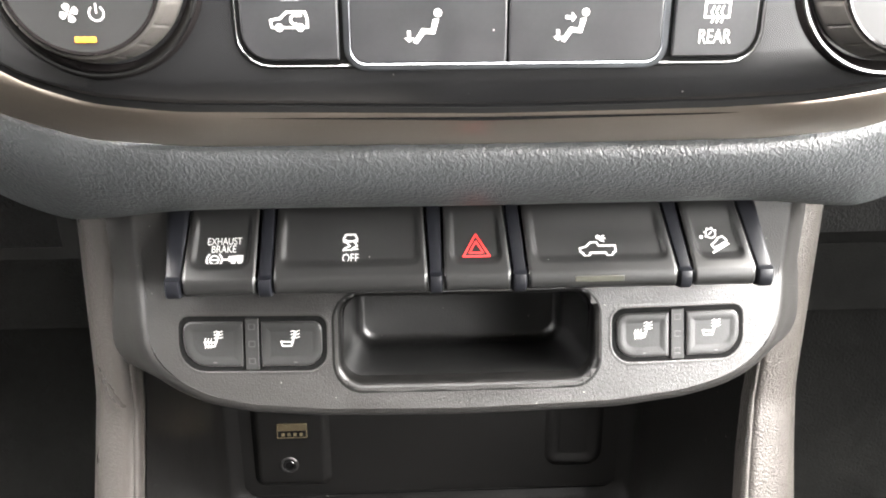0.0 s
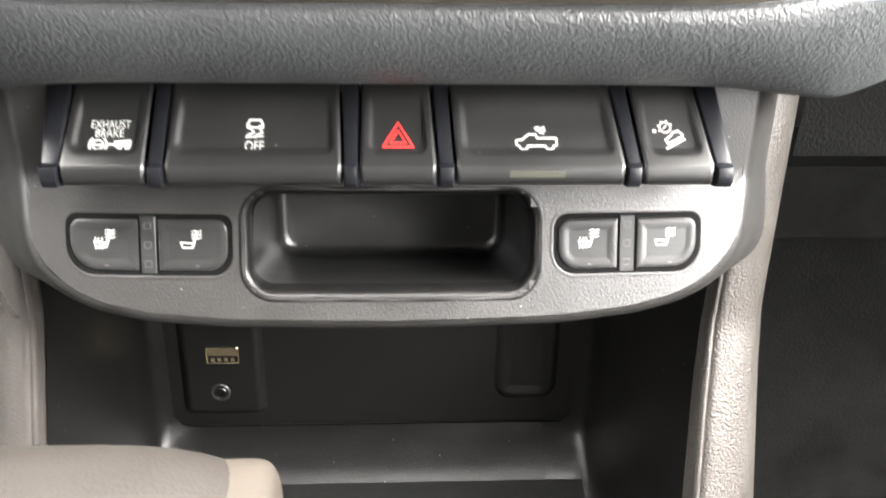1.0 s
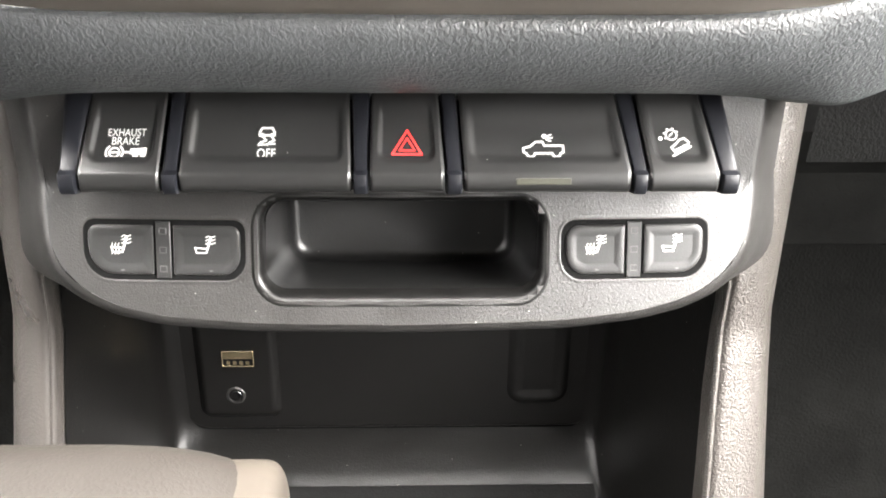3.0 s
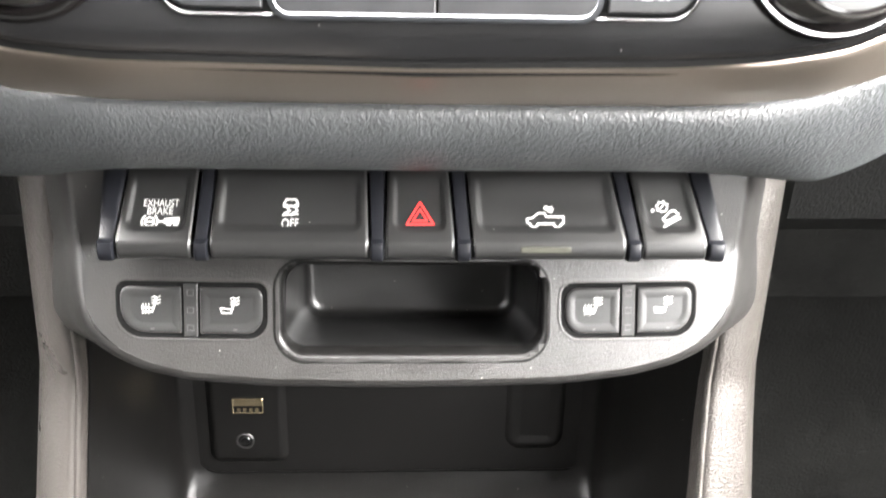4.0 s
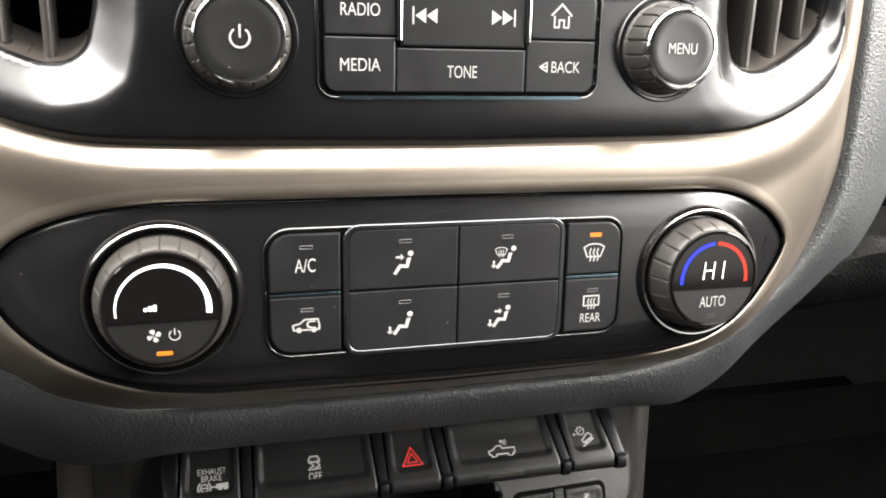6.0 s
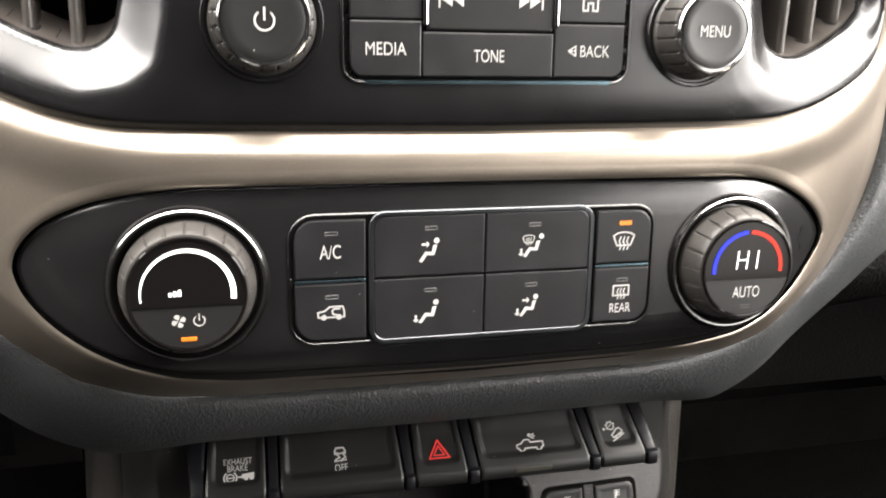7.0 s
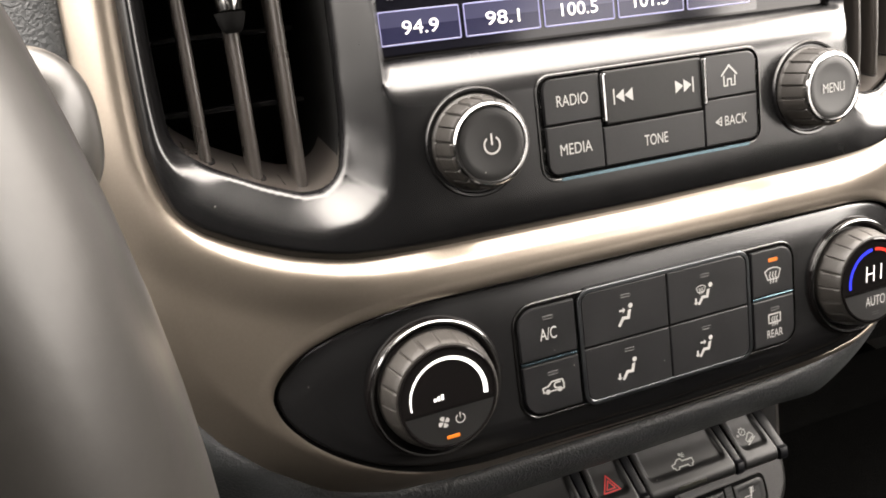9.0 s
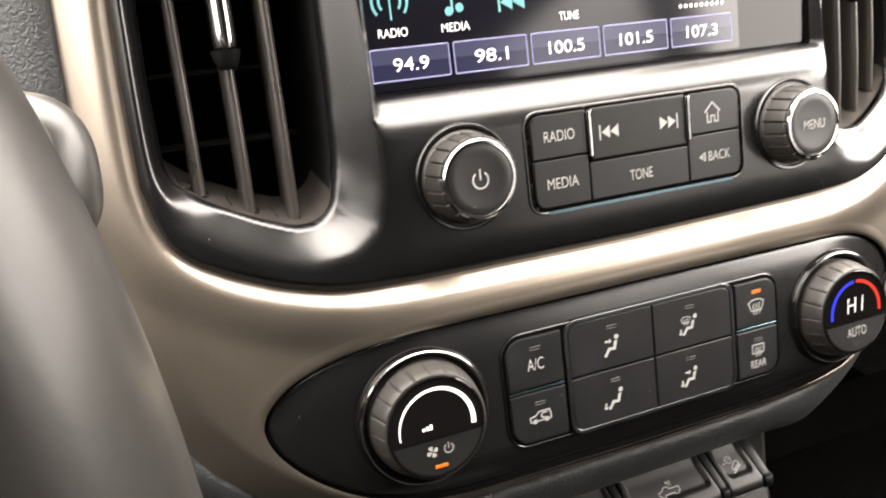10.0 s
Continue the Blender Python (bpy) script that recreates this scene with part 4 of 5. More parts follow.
for name, cu, cw in (("fan_knob", -95.6, 4.0), ("temperature_knob", 100.8, 2.6)):
    knob = part(name, *lathe(cu, cw, [(21.4, 1), (21.4, -2.0), (21.2, -3.6), (20.8, -5.0), (20.0, -8.50), (19.5, -10.20), (18.9, -11.10), (17.6, -11.40)], 288, ridges(20, 0.5, 0.06, 2, 5)), M_GRIP, climate, "ridged dark rubber grip")
    part("base_ring", *lathe(cu, cw, [(26.0, 0.6), (25.8, -0.9), (25.2, -1.9), (24.4, -2.2), (23.4, -1.7), (22.4, -0.4), (21.6, 0.6)], 128, cap=False), M_GLOSS, knob, "gloss black base ring")
    part("chrome_ring", *lathe(cu, cw, [(25.0, -1.8), (24.9, -2.4), (24.5, -2.75), (24.0, -2.7), (23.6, -2.3), (23.4, -1.6)], 128, cap=False), M_RING, knob, "thin bright chrome ring")
    part("rim", *lathe(cu, cw, [(18.3, -11.00), (18.3, -11.75), (17.9, -12.00), (17.3, -11.90), (17.1, -11.20)], 96, cap=False), M_GLOSS, knob)
    lo = cw - 4.0
    n = 40
    ang = math.asin(4.0 / 17.2)
    up = [(cu + 17.2 * math.cos(a), cw + 17.2 * math.sin(a)) for a in (-ang + (math.pi + 2 * ang) * i / n for i in range(n + 1))]
    dn = [(cu + 17.2 * math.cos(a), cw + 17.2 * math.sin(a)) for a in (math.pi + ang + (math.pi - 2 * ang) * i / n for i in range(n + 1))]
    part("display", [(x, -11.60, y) for x, y in up], [tuple(range(n + 1))], M_GLOSS, knob, "gloss black display")
    part("push_plate", [(x, -11.80, y) for x, y in dn], [tuple(range(n + 1))], M_FACE, knob, "satin black push plate")
    f = flat_at(-11.75)
    mark("seam", [stroke([(cu - 16.6, lo), (cu + 16.6, lo)], 0.45)], M_DARKCHROME, knob, flat_at(-11.90), (0, 0))
    if name == "fan_knob":
        steps = 14
        V, F = [], []
        for i in range(steps * 2 + 1):
            t = i / (steps * 2)
            a = radians(188 - 196 * t)
            half = 0.28 + 0.62 * t
            V += [(cu + (14.0 - half) * math.cos(a), -11.80, cw + (14.0 - half) * math.sin(a)), (cu + (14.0 + half) * math.cos(a), -11.80, cw + (14.0 + half) * math.sin(a))]
        F = [(2 * i, 2 * i + 1, 2 * i + 3, 2 * i + 2) for i in range(steps * 2)]
        part("speed_arc", V, F, M_LIT, knob, "lit white speed scale")
        mark("speed_bars", [fill([(x, 0), (x + 1.0, 0), (x + 1.0, h), (x, h)]) for x, h in ((-5.6, 1.2), (-4.2, 1.6), (-2.8, 2.0))], M_LIT, knob, f, (cu, cw - 0.4), "lit white fan speed bars")
        fan = []
        for q in range(4):
            a = math.pi / 2 * q + 0.4
            fan.append(fill([(r * math.cos(a + d), r * math.sin(a + d)) for r, d in ((0.25, 0), (1.5, -0.62), (2.3, -0.55), (2.75, -0.1), (2.6, 0.35), (1.8, 0.5))]))
        mark("fan_symbol", fan, M_PRINT, knob, flat_at(-11.90), (cu - 3.0, cw - 8.4), scale=0.82)
        mark("power_symbol", power_sign(0.64), M_PRINT, knob, flat_at(-11.90), (cu + 3.2, cw - 8.5))
        part("indicator", *slab(rrect(cu - 2.5, cu + 2.3, cw - 15.0, cw - 13.8, 0.2), [(0, 0.3), (0, 0)], flat_at(-12.00)), M_AMBER, knob, "lit amber indicator")
    else:
        part("cold_arc", [f(x, y, -0.05) for x, y in arc(cu, cw, 13.6, 186, 94, 1.35)[0]], arc(cu, cw, 13.6, 186, 94, 1.35)[1], M_LITBLUE, knob, "lit blue scale")
        part("hot_arc", [f(x, y, -0.05) for x, y in arc(cu, cw, 13.6, 88, -6, 1.35)[0]], arc(cu, cw, 13.6, 88, -6, 1.35)[1], M_LITRED, knob, "lit red scale")
        mark("lettering", [stroke([(-4.3, -3.2), (-3.9, 3.2)], 0.5), stroke([(-0.3, -3.2), (0.1, 3.2)], 0.5), stroke([(-3.8, 0), (-0.5, 0)], 0.5), stroke([(3.8, -3.2), (4.2, 3.2)], 0.5)], M_LIT, knob, f, (cu - 0.3, cw + 3.4), "lit white HI digits")
        mark("lettering", [words("AUTO", 4.2, 11.0)], M_PRINT, knob, flat_at(-11.90), (cu, cw - 8.6), "white AUTO lettering")
        mark("indicator", [stroke([(-1.8, 0.4), (1.8, 0.4)], 0.35), stroke([(-1.8, -0.6), (1.8, -0.6)], 0.35)], M_PRINTDIM, knob, flat_at(-11.90), (cu, cw - 14.0))

# ---- switch row under the brow ----


def key_profile(sink=0.0, jut=0.0):
    """Depth and height along a switch, from under the brow, down its face, over the rounded nose."""
    pts = [(72, -63.2), (60, -76)]
    pts += [(60 + (42.9 - 60) * t, -76 + (-94.2 + 76) * t) for t in [0.045 * k for k in range(1, 15)] + [0.66, 0.69, 0.72, 0.75, 0.78, 0.81, 0.84, 0.87, 0.90, 0.93, 0.955, 0.98, 1.0]]
    pts += [(42.5 - jut, -94.75), (42.2 - jut, -95.4), (41.95 - jut, -96.3), (41.8 - jut, -97.6), (41.9 - jut, -99.2 - jut * 0.6), (42.8 - jut, -100.3 - jut), (46, -101.2 - jut), (60, -102.5)]
    return [(a + sink * (1 if i < 29 else 0), b) for i, (a, b) in enumerate(pts)]


def switch_body(a0, a1, b0, b1, dish=0.0):
    """a: its sides at the top of the face; b: at the nose."""
    prof = key_profile()
    rows = []
    ns = 52
    for i, (v, w) in enumerate(prof):
        t = smooth(-76, -94, w) if w > -94 else 1.0
        t = min(1.0, max(0.0, (-76 - w) / 18.0))
        l, r = a0 + (b0 - a0) * t, a1 + (b1 - a1) * t
        row = []
        for k in range(ns + 1):
            s = k / ns
            s = 0.5 - 0.5 * math.cos(math.pi * s)
            u = l + (r - l) * s
            e = min(u - l, r - u)
            dv = 0.9 * (1 - smooth(0, 0.8, e))
            if dish and 1 <= i <= 28:
                foot = (w + 92.9) / 0.73
                inner = 5.0 - math.hypot(max(0.0, 5.6 - e), max(0.0, 5.0 - foot))
                dv += dish * smooth(1.4, 2.9, inner) * smooth(-76.0, -85.0, w)
            row.append((u, v + dv * 0.75, w))
        rows.append(row)
    return grid(rows)


def to_switch(u, w, d):
    """On a switch's face; w counts along the slope from -76 downwards."""
    t = -76 - w + 1.8
    return (u, 60 - 0.684 * t + 1.76 + 0.73 * d, -76 - 0.730 * t)


bank = thing("switch_row", "row of five black push switches under the brow", "switch panel", (0, 50, -90))
SW = [("exhaust_brake_switch", -94.0, -71.3, -95.4, -71.9), ("traction_switch", -65.3, -16.5, -65.9, -15.6), ("hazard_switch", -9.8, 10.5, -9.9, 12.1), ("bed_light_switch", 16.7, 64.7, 18.2, 68.0), ("hill_descent_switch", 71.2, 91.0, 73.8, 94.6)]
for name, a0, a1, b0, b1 in SW:
    sw = part(name, *switch_body(a0, a1, b0, b1, 2.4), M_SWITCH, bank, sharp=50)
    m = (a0 + a1) / 2
    if name == "exhaust_brake_switch":
        mark("lettering", [shift(words("EXHAUST", 2.5, 11.2), 0, 2.9), shift(words("BRAKE", 2.5, 8.0), -0.2, 0.1)], M_PRINT, sw, to_switch, (m + 0.2, -89.6), "white EXHAUST BRAKE lettering", lift=-0.4)
        mark("brake_symbol", [arc(-3.2, 0, 1.5, 0, 360, 0.5), arc(-3.2, 0, 2.5, 125, 235, 0.6), arc(-3.2, 0, 2.5, -55, 55, 0.6), stroke([(-4.2, 0), (-2.2, 0)], 0.5), stroke([(-0.2, 0.1), (1.2, 0.1)], 0.6), fill([(1.4, -0.6), (6.2, -0.6), (6.2, 1.6), (1.4, 1.2)]), disc(3.0, -1.1, 0.8), disc(5.2, -1.1, 0.8)], M_PRINT, sw, to_switch, (m + 0.2, -93.3), lift=-0.4)
    elif name == "traction_switch":
        mark("skid_symbol", [stroke([(-1.5, 3.2), (1.5, 3.2), (2.2, 1.8), (2.2, 0.8), (-2.2, 0.8), (-2.2, 1.8)], 0.7, True), disc(-1.5, 0.8, 0.7), disc(1.5, 0.8, 0.7), stroke([(-1.0, 0.1), (-0.2, -0.9), (-1.8, -1.6), (-2.4, -2.4)], 0.6), stroke([(1.6, 0.1), (2.2, -0.9), (0.8, -1.6), (0.2, -2.4)], 0.6), stroke([(-2.5, -2.4), (2.4, -2.0)], 0.5)], M_PRINT, sw, to_switch, (m, -88.4), lift=-0.4)
        mark("lettering", [words("OFF", 3.1, 5.4)], M_PRINT, sw, to_switch, (m, -93.6), "white OFF lettering", lift=-0.4)
    elif name == "hazard_switch":
        tri_pts = [(0, 5.4), (5.2, -4.2), (-5.2, -4.2)]
        mark("warning_triangle", [stroke([(x * 0.85, y * 0.82) for x, y in tri_pts], 0.6, True), stroke([(x * 0.44, y * 0.42 - 0.4) for x, y in tri_pts], 0.5, True)], M_RED, sw, to_switch, (m + 0.7, -90.4), "red warning triangle", lift=-0.4)
    elif name == "bed_light_switch":
        mark("truck_symbol", [stroke([(-4.9, -1.5), (-5.7, -1.2), (-5.8, 0.1), (-3.9, 0.6), (-2.2, 2.1), (-0.2, 2.1), (0.3, 0.9), (5.7, 0.9), (5.7, -1.2), (4.9, -1.5)], 0.6), stroke([(-2.5, -1.5), (2.5, -1.5)], 0.6), arc(-3.7, -1.5, 1.15, 180, 360, 0.6), arc(3.7, -1.5, 1.15, 180, 360, 0.6), disc(0.4, 3.9, 0.75), stroke([(1.3, 3.9), (2.4, 4.4)], 0.45), stroke([(1.3, 3.3), (2.7, 3.4)], 0.45), stroke([(0.9, 2.8), (2.2, 2.4)], 0.45)], M_PRINT, sw, to_switch, (m + 1.4, -91.9), scale=1.05, lift=-0.4)
        part("indicator", *slab(rrect(33.5, 50.0, -97.8, -95.8, 0.4), [(0, 1), (0, 0.1), (0.2, 0)], flat_at(41.7)), M_LAMP, sw, "smoked indicator lens")
    else:
        mark("slope_symbol", [arc(-1.0, 2.8, 1.6, 0, 360, 0.5)] + [stroke([(-1.0 + 1.8 * math.cos(q), 2.8 + 1.8 * math.sin(q)), (-1.0 + 2.1 * math.cos(q), 2.8 + 2.1 * math.sin(q))], 0.6) for q in (0.5, 1.3, 2.1, 2.9, 3.7)] + [stroke([(-1.6, 2.4), (-0.6, 3.4)], 0.4), disc(-4.2, 1.6, 0.6), stroke([(-0.6, -2.4), (-1.2, -1.2), (0.2, 0.0), (1.2, 1.2), (2.7, 1.7), (3.9, 0.4), (3.6, -0.4)], 0.6), stroke([(-0.6, -2.4), (3.6, -0.4)], 0.7), stroke([(-1.0, -3.9), (4.4, -0.9)], 0.6), disc(0.5, -2.2, 0.7), disc(2.9, -0.9, 0.7)], M_PRINT, sw, to_switch, (m + 1.3, -90.2), scale=1.05, lift=-0.4)
FINS = [(-103.0, -94.4, -101.6, -95.8), (-70.9, -65.7, -71.5, -66.3), (-16.1, -10.2, -15.2, -10.3), (10.9, 16.3, 12.5, 17.8), (65.1, 70.8, 68.4, 73.4), (91.4, 99.0, 95.0, 101.0)]
for a0, a1, b0, b1 in FINS:
    prof = key_profile(1.2, 0.6)
    rows = []
    for i, (v, w) in enumerate(prof):
        t = min(1.0, max(0.0, (-76 - w) / 18.0))
        l, r = a0 + (b0 - a0) * t, a1 + (b1 - a1) * t
        rows.append([(l + 0.3 + (r - l - 0.6) * s, v + 1.0 * (2 * s - 1) ** 8 + (14 if k in (0, 8) else 0), w) for k, s in enumerate((0, 0, 0.1, 0.25, 0.5, 0.75, 0.9, 1, 1))])
    part("spacer", *grid(rows), M_FIN, bank, "glossy blue-black spacer")
part("backing", *slab(rrect(-101, 99, -104, -78, 1), [(0, 6), (0, 0)], flat_at(64)), M_GAP, bank)

# ---- lower bezel with storage slot and seat heater pods ----
def bezel_v(w):
    return 60.0 - 13.0 * max(0.0, -104.0 - w) / 42.0


def to_b(u, w, d):
    return (u, bezel_v(w) + 0.00025 * u * u + d, w)


B_BOT = [(-114, -112), (-113.8, -120), (-113, -126), (-111, -131), (-107, -136), (-101, -140.3), (-92, -144.2), (-78, -147), (-50, -149), (0, -149.5), (50, -148.6), (76, -146), (90, -142.8), (99, -138.8), (105, -134), (109, -129), (111.2, -124), (112, -118), (112.2, -110)]
B_BOT = [(u, w + 1.8 * smooth(-112, -142, w)) for u, w in B_BOT]
bu = [p[0] for p in B_BOT]
fine_u = sorted(set([round(x, 2) for x in bu] + [-110 + 3.0 * i for i in range(74)]))
b_top = [(u, -74.0) for u in fine_u]
b_bot = [(u, soft_table(B_BOT, u, min(5.0, 0.8 * (u + 114), 0.8 * (112.2 - u)))) for u in fine_u]
edge = soften([(-114, -74), (-114, -100)] + B_BOT + [(112.2, -100), (112.2, -74)], 1.5, 6)
tan = np.gradient(edge, axis=0)
nrm = np.stack([tan[:, 1], -tan[:, 0]], 1)
nrm /= np.linalg.norm(nrm, axis=1)[:, None]
nrm *= -1 if nrm[2][0] > 0 else 1
rows = []
# depth, outward share at the sides, millimetres down at the foot
EDGE_ROLL = ((27.0, 1.0, 8.0), (20.0, 0.77, 7.2), (15.0, 0.6, 6.5), (10.0, 0.42, 5.9), (6.5, 0.31, 5.4), (4.5, 0.24, 5.0), (3.0, 0.185, 4.5), (1.8, 0.135, 3.9), (1.0, 0.1, 3.2), (0.5, 0.07, 2.4), (0.2, 0.045, 1.6), (0.05, 0.02, 0.8), (0.0, 0.0, 0.0))
for d, f, down in EDGE_ROLL:
    rows.append([(p[0] + n[0] * (24.0 if p[0] < 0 else 21.5) * f, bezel_v(max(p[1], -146)) + 0.00025 * p[0] * p[0] + d,
                  p[1] + down * min(0.0, n[1]) - 13.0 * f * abs(n[0]) * smooth(-86, -126, p[1])) for p, n in zip(edge, nrm)])
caps = []
for k in range(53):
    caps.append([to_b(t[0], b[1] + (t[1] - b[1]) * k / 52, 0) for t, b in zip(b_top, b_bot)])
V, F = grid(caps)
F = [f for f in F if not (-99 < sum(V[i][0] for i in f) / 4 < 97 and sum(V[i][2] for i in f) / 4 > -99)]
def in_slot(u, w):
    """Inside the slot's outline, widened by 1.5 mm."""
    du, dw = abs(u + 1.0) - 37.3, abs(w + 124.35) - 6.85
    return math.hypot(max(du, 0.0), max(dw, 0.0)) < 9.5


F = [f for f in F if not in_slot(sum(V[i][0] for i in f) / 4, sum(V[i][2] for i in f) / 4)]
bezel = part("console_bezel", *join(grid(rows), (V, F)), M_BEZEL, sharp=60)
tagged(bezel, "dark grey satin plastic bezel under the switches", "console trim", "", "structure")

tray = thing("storage_slot", "dusty black moulded slot in the bezel", "storage tray", (0, 70, -140))
o = rrect(-46.3, 44.3, -139.2, -109.5, 8, 8)
rows = []
for inset, d in ((-3.0, 0.1), (-2.6, -0.05), (-1.9, -0.02), (-1.2, 0.2), (-0.6, 0.6), (-0.1, 1.2), (0.3, 2.2), (0.6, 3.6), (0.7, 5.5)):
    t, b = o(inset)
    rows.append([to_b(u, w, d) for u, w in t + b[::-1]])
for (a, b_, c, d_, r), v in (((-45.2, 43.3, -140.2, -109.8, 8), 62), ((-43.6, 41.2, -142.8, -110.0, 8), 80), ((-42.8, 39.8, -145.0, -110.2, 8), 89), ((-42.2, 39.2, -145.6, -110.4, 8), 92.5), ((-41.0, 38.0, -144.8, -110.6, 7.4), 95), ((-39.0, 36.0, -143.0, -111.2, 6), 96.2)):
    t, b = rrect(a, b_, c, d_, r, 8)(0)
    rows.append([(u, v, w) for u, w in t + b[::-1]])
part("rim", *grid(rows[:9], closed=True), M_PLATE, tray, "satin rounded rim", sharp=70)
V, F = grid(rows[8:], closed=True)
F.append(tuple(range(len(V) - len(rows[0]), len(V))))
part("liner", V, F, M_TRAY, tray, sharp=70)


def seat_heater_sign(full):
    s = [stroke([(-3.6, -0.5), (-3.0, -2.3), (0.7, -2.3), (1.0, -0.8)], 0.5, True), stroke([(1.0, -1.2), (2.3, 3.2)], 0.8)]
    for y in (0.9, 2.1, 3.3):
        s.append(stroke([(0.5, y), (1.6, y + 0.5), (2.7, y), (4.0, y + 0.5)], 0.34))
    if full:
        for x in (-3.3, -2.1, -0.9):
            s.append(stroke([(x, -3.0), (x + 0.4, -1.7), (x - 0.1, -0.4), (x + 0.3, 0.9)], 0.34))
    return s


def build_pod(a, b, flip):
    pod = thing("seat_heater_pod", "pair of grey-black seat heater keys in the bezel", "switch", ((a + b) / 2, 55, -124), "seat heater pods")
    r = (3.5, 3.5, 6.5, 9.0) if not flip else (4.5, 3.5, 8.0, 7.0)
    o = rrect(a, b, -133.8, -115.4, r, 7)
    part("housing", *slab(o, [(-1.5, 1), (-1.4, -0.01), (-0.9, -0.07), (-0.4, -0.1), (-0.15, -0.02), (0.0, 0.3)], to_b, 3), M_BEZEL, pod)
    part("well", *slab(o, [(-0.2, 0.6), (-0.15, -0.06), (0.2, -0.05)], to_b, 3), M_GAP, pod)
    m0, m1 = (a + b) / 2 - 3.1, (a + b) / 2 + 2.6
    for k, (c, d, rr) in enumerate(((a + 0.4, m0, (r[0] - .4, .4, .4, r[3] - .4)), (m1, b - 0.4, (.4, r[1] - .4, r[2] - .4, .4)))):
        q = rrect(c + (1.1 if k == 0 else 0.3), d - (0.3 if k == 0 else 1.1), -132.1, -117.0, rr, 7)
        key = part("key", *slab(q, [(0, 1), (0, -0.3), (0.2, -0.62), (0.6, -0.74), (1.8, -0.76), (2.6, -0.6), (3.4, -0.5)], to_b, 6), M_POD, pod)
        mark("seat_symbol", seat_heater_sign(k == 0), M_PRINT, key, to_b, ((c + d) / 2 + (0.4 if k == 0 else -1.0), -123.2), scale=0.85, lift=-0.64)
        mark("key_tick", [stroke([(0, 0), (0.9, 0)], 0.4)], M_PRINTDIM, key, to_b, ((c + d) / 2 + 0.5, -130.6), lift=-0.88)
    strip = part("indicator_strip", *slab(rrect(m0 + 0.5, m1 - 0.5, -133.2, -115.9, 0.2), [(0, 1), (0, -0.5), (0.2, -0.7)], to_b, 3), M_POD, pod)
    for w in (-118.6, -124.4, -130.2):
        part("indicator", *ring_band(rrect((m0 + m1) / 2 - 1.3, (m0 + m1) / 2 + 1.2, w - 1.1, w + 1.1, 0.3), 0, 0.4, 0.0, -0.12, lambda u, ww, d: to_b(u, ww, d - 0.7)), M_UNLIT, strip, "unlit indicator")
    return pod


build_pod(-102.6, -51.0, False)
build_pod(50.6, 98.6, True)

# ---- console rails and pocket ----
def rail(side, table, name):
    rows = []
    for i in range(61):
        w = -70 - 330 * i / 60
        xi, xo = lerp_table([(r[0], r[1]) for r in table], -w), lerp_table([(r[0], r[2]) for r in table], -w)
        fwd = -0.22 * max(0.0, -170 - w)
        xi, xo = abs(xi), abs(xo)
        pr = [(xi - 6, 175), (xi - 1.2, 120), (xi - 0.5, 90), (xi - 0.2, 83.0), (xi + 0.2, 81.6), (xi + 0.9, 80.9), (xi + 1.5, 80.9), (xi + 1.9, 81.3), (xi + 2.3, 81.3), (xi + 2.8, 80.7), (xi + 5.0, 80.4), (xi + 0.4 * (xo - xi), 82), (xi + 0.7 * (xo - xi), 86), (xo - 3, 93), (xo - 0.8, 98), (xo, 104), (xo + 1, 150), (xo + 4, 230)]
        rows.append([(side * x, v + fwd, w) for x, v in pr])
    ob = part(name, *grid(rows), M_RAIL if side > 0 else M_RAILSHADE, sharp=45)
    return tagged(ob, "champagne grained plastic side rail of the console" if side > 0 else "grained plastic side rail of the console, darkened for its shaded side", "console trim", "", "structure")


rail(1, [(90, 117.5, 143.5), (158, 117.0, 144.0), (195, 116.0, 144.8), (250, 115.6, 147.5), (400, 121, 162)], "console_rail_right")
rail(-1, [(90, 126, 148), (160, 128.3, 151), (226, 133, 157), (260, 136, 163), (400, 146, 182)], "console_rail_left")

rows = []
for i in range(41):
    w = -150 - 140 * min(1, i / 26)
    t = max(0, (i - 26) / 14)
    back = 161.0
    if i > 21:
        k = min(1.0, (i - 21) / 5)
        back = 161 - 20 * (1 - math.cos(math.pi / 2 * k))
    dv, dw = -0.956 * 230 * t, -0.292 * 230 * t
    bl, br = -113.0, 91.0
    f = -0.22 * max(0.0, -170 - (w + dw))
    ll = lerp_table([(160, 127.6), (226, 132.4), (300, 137)], -w)
    row = []
    row += [(-ll + 0.4, 88 + f * (1 - t), w + dw) if back + dv > 88 else (-ll + 0.4, back + dv, w + dw)]
    front = row[0][1]
    far = max(back + dv, front + 0.01)
    for s in (0.25, 0.5, 0.75, 0.9):
        row.append((-ll + 0.4 + (ll - 0.4 + bl) * s, front + (far - front) * s, w + dw))
    for s in (0.0, 0.02, 0.05, 0.1, 0.3, 0.5, 0.7, 0.9, 0.95, 0.98, 1.0):
        row.append((bl + (br - bl) * s, back + dv - (4.5 * (1 - smooth(0, 0.06, min(s, 1 - s)))), w + dw))
    for s in (0.1, 0.25, 0.5, 0.75, 1.0):
        row.append((br + (116.4 - br) * s, far + (front - far) * s, w + dw))
    rows.append(row)
pocket = part("console_pocket", *grid(rows), M_POCKET, sharp=55)
tagged(pocket, "charcoal moulded pocket in the console below the bezel", "console pocket", "", "structure")
rows = []
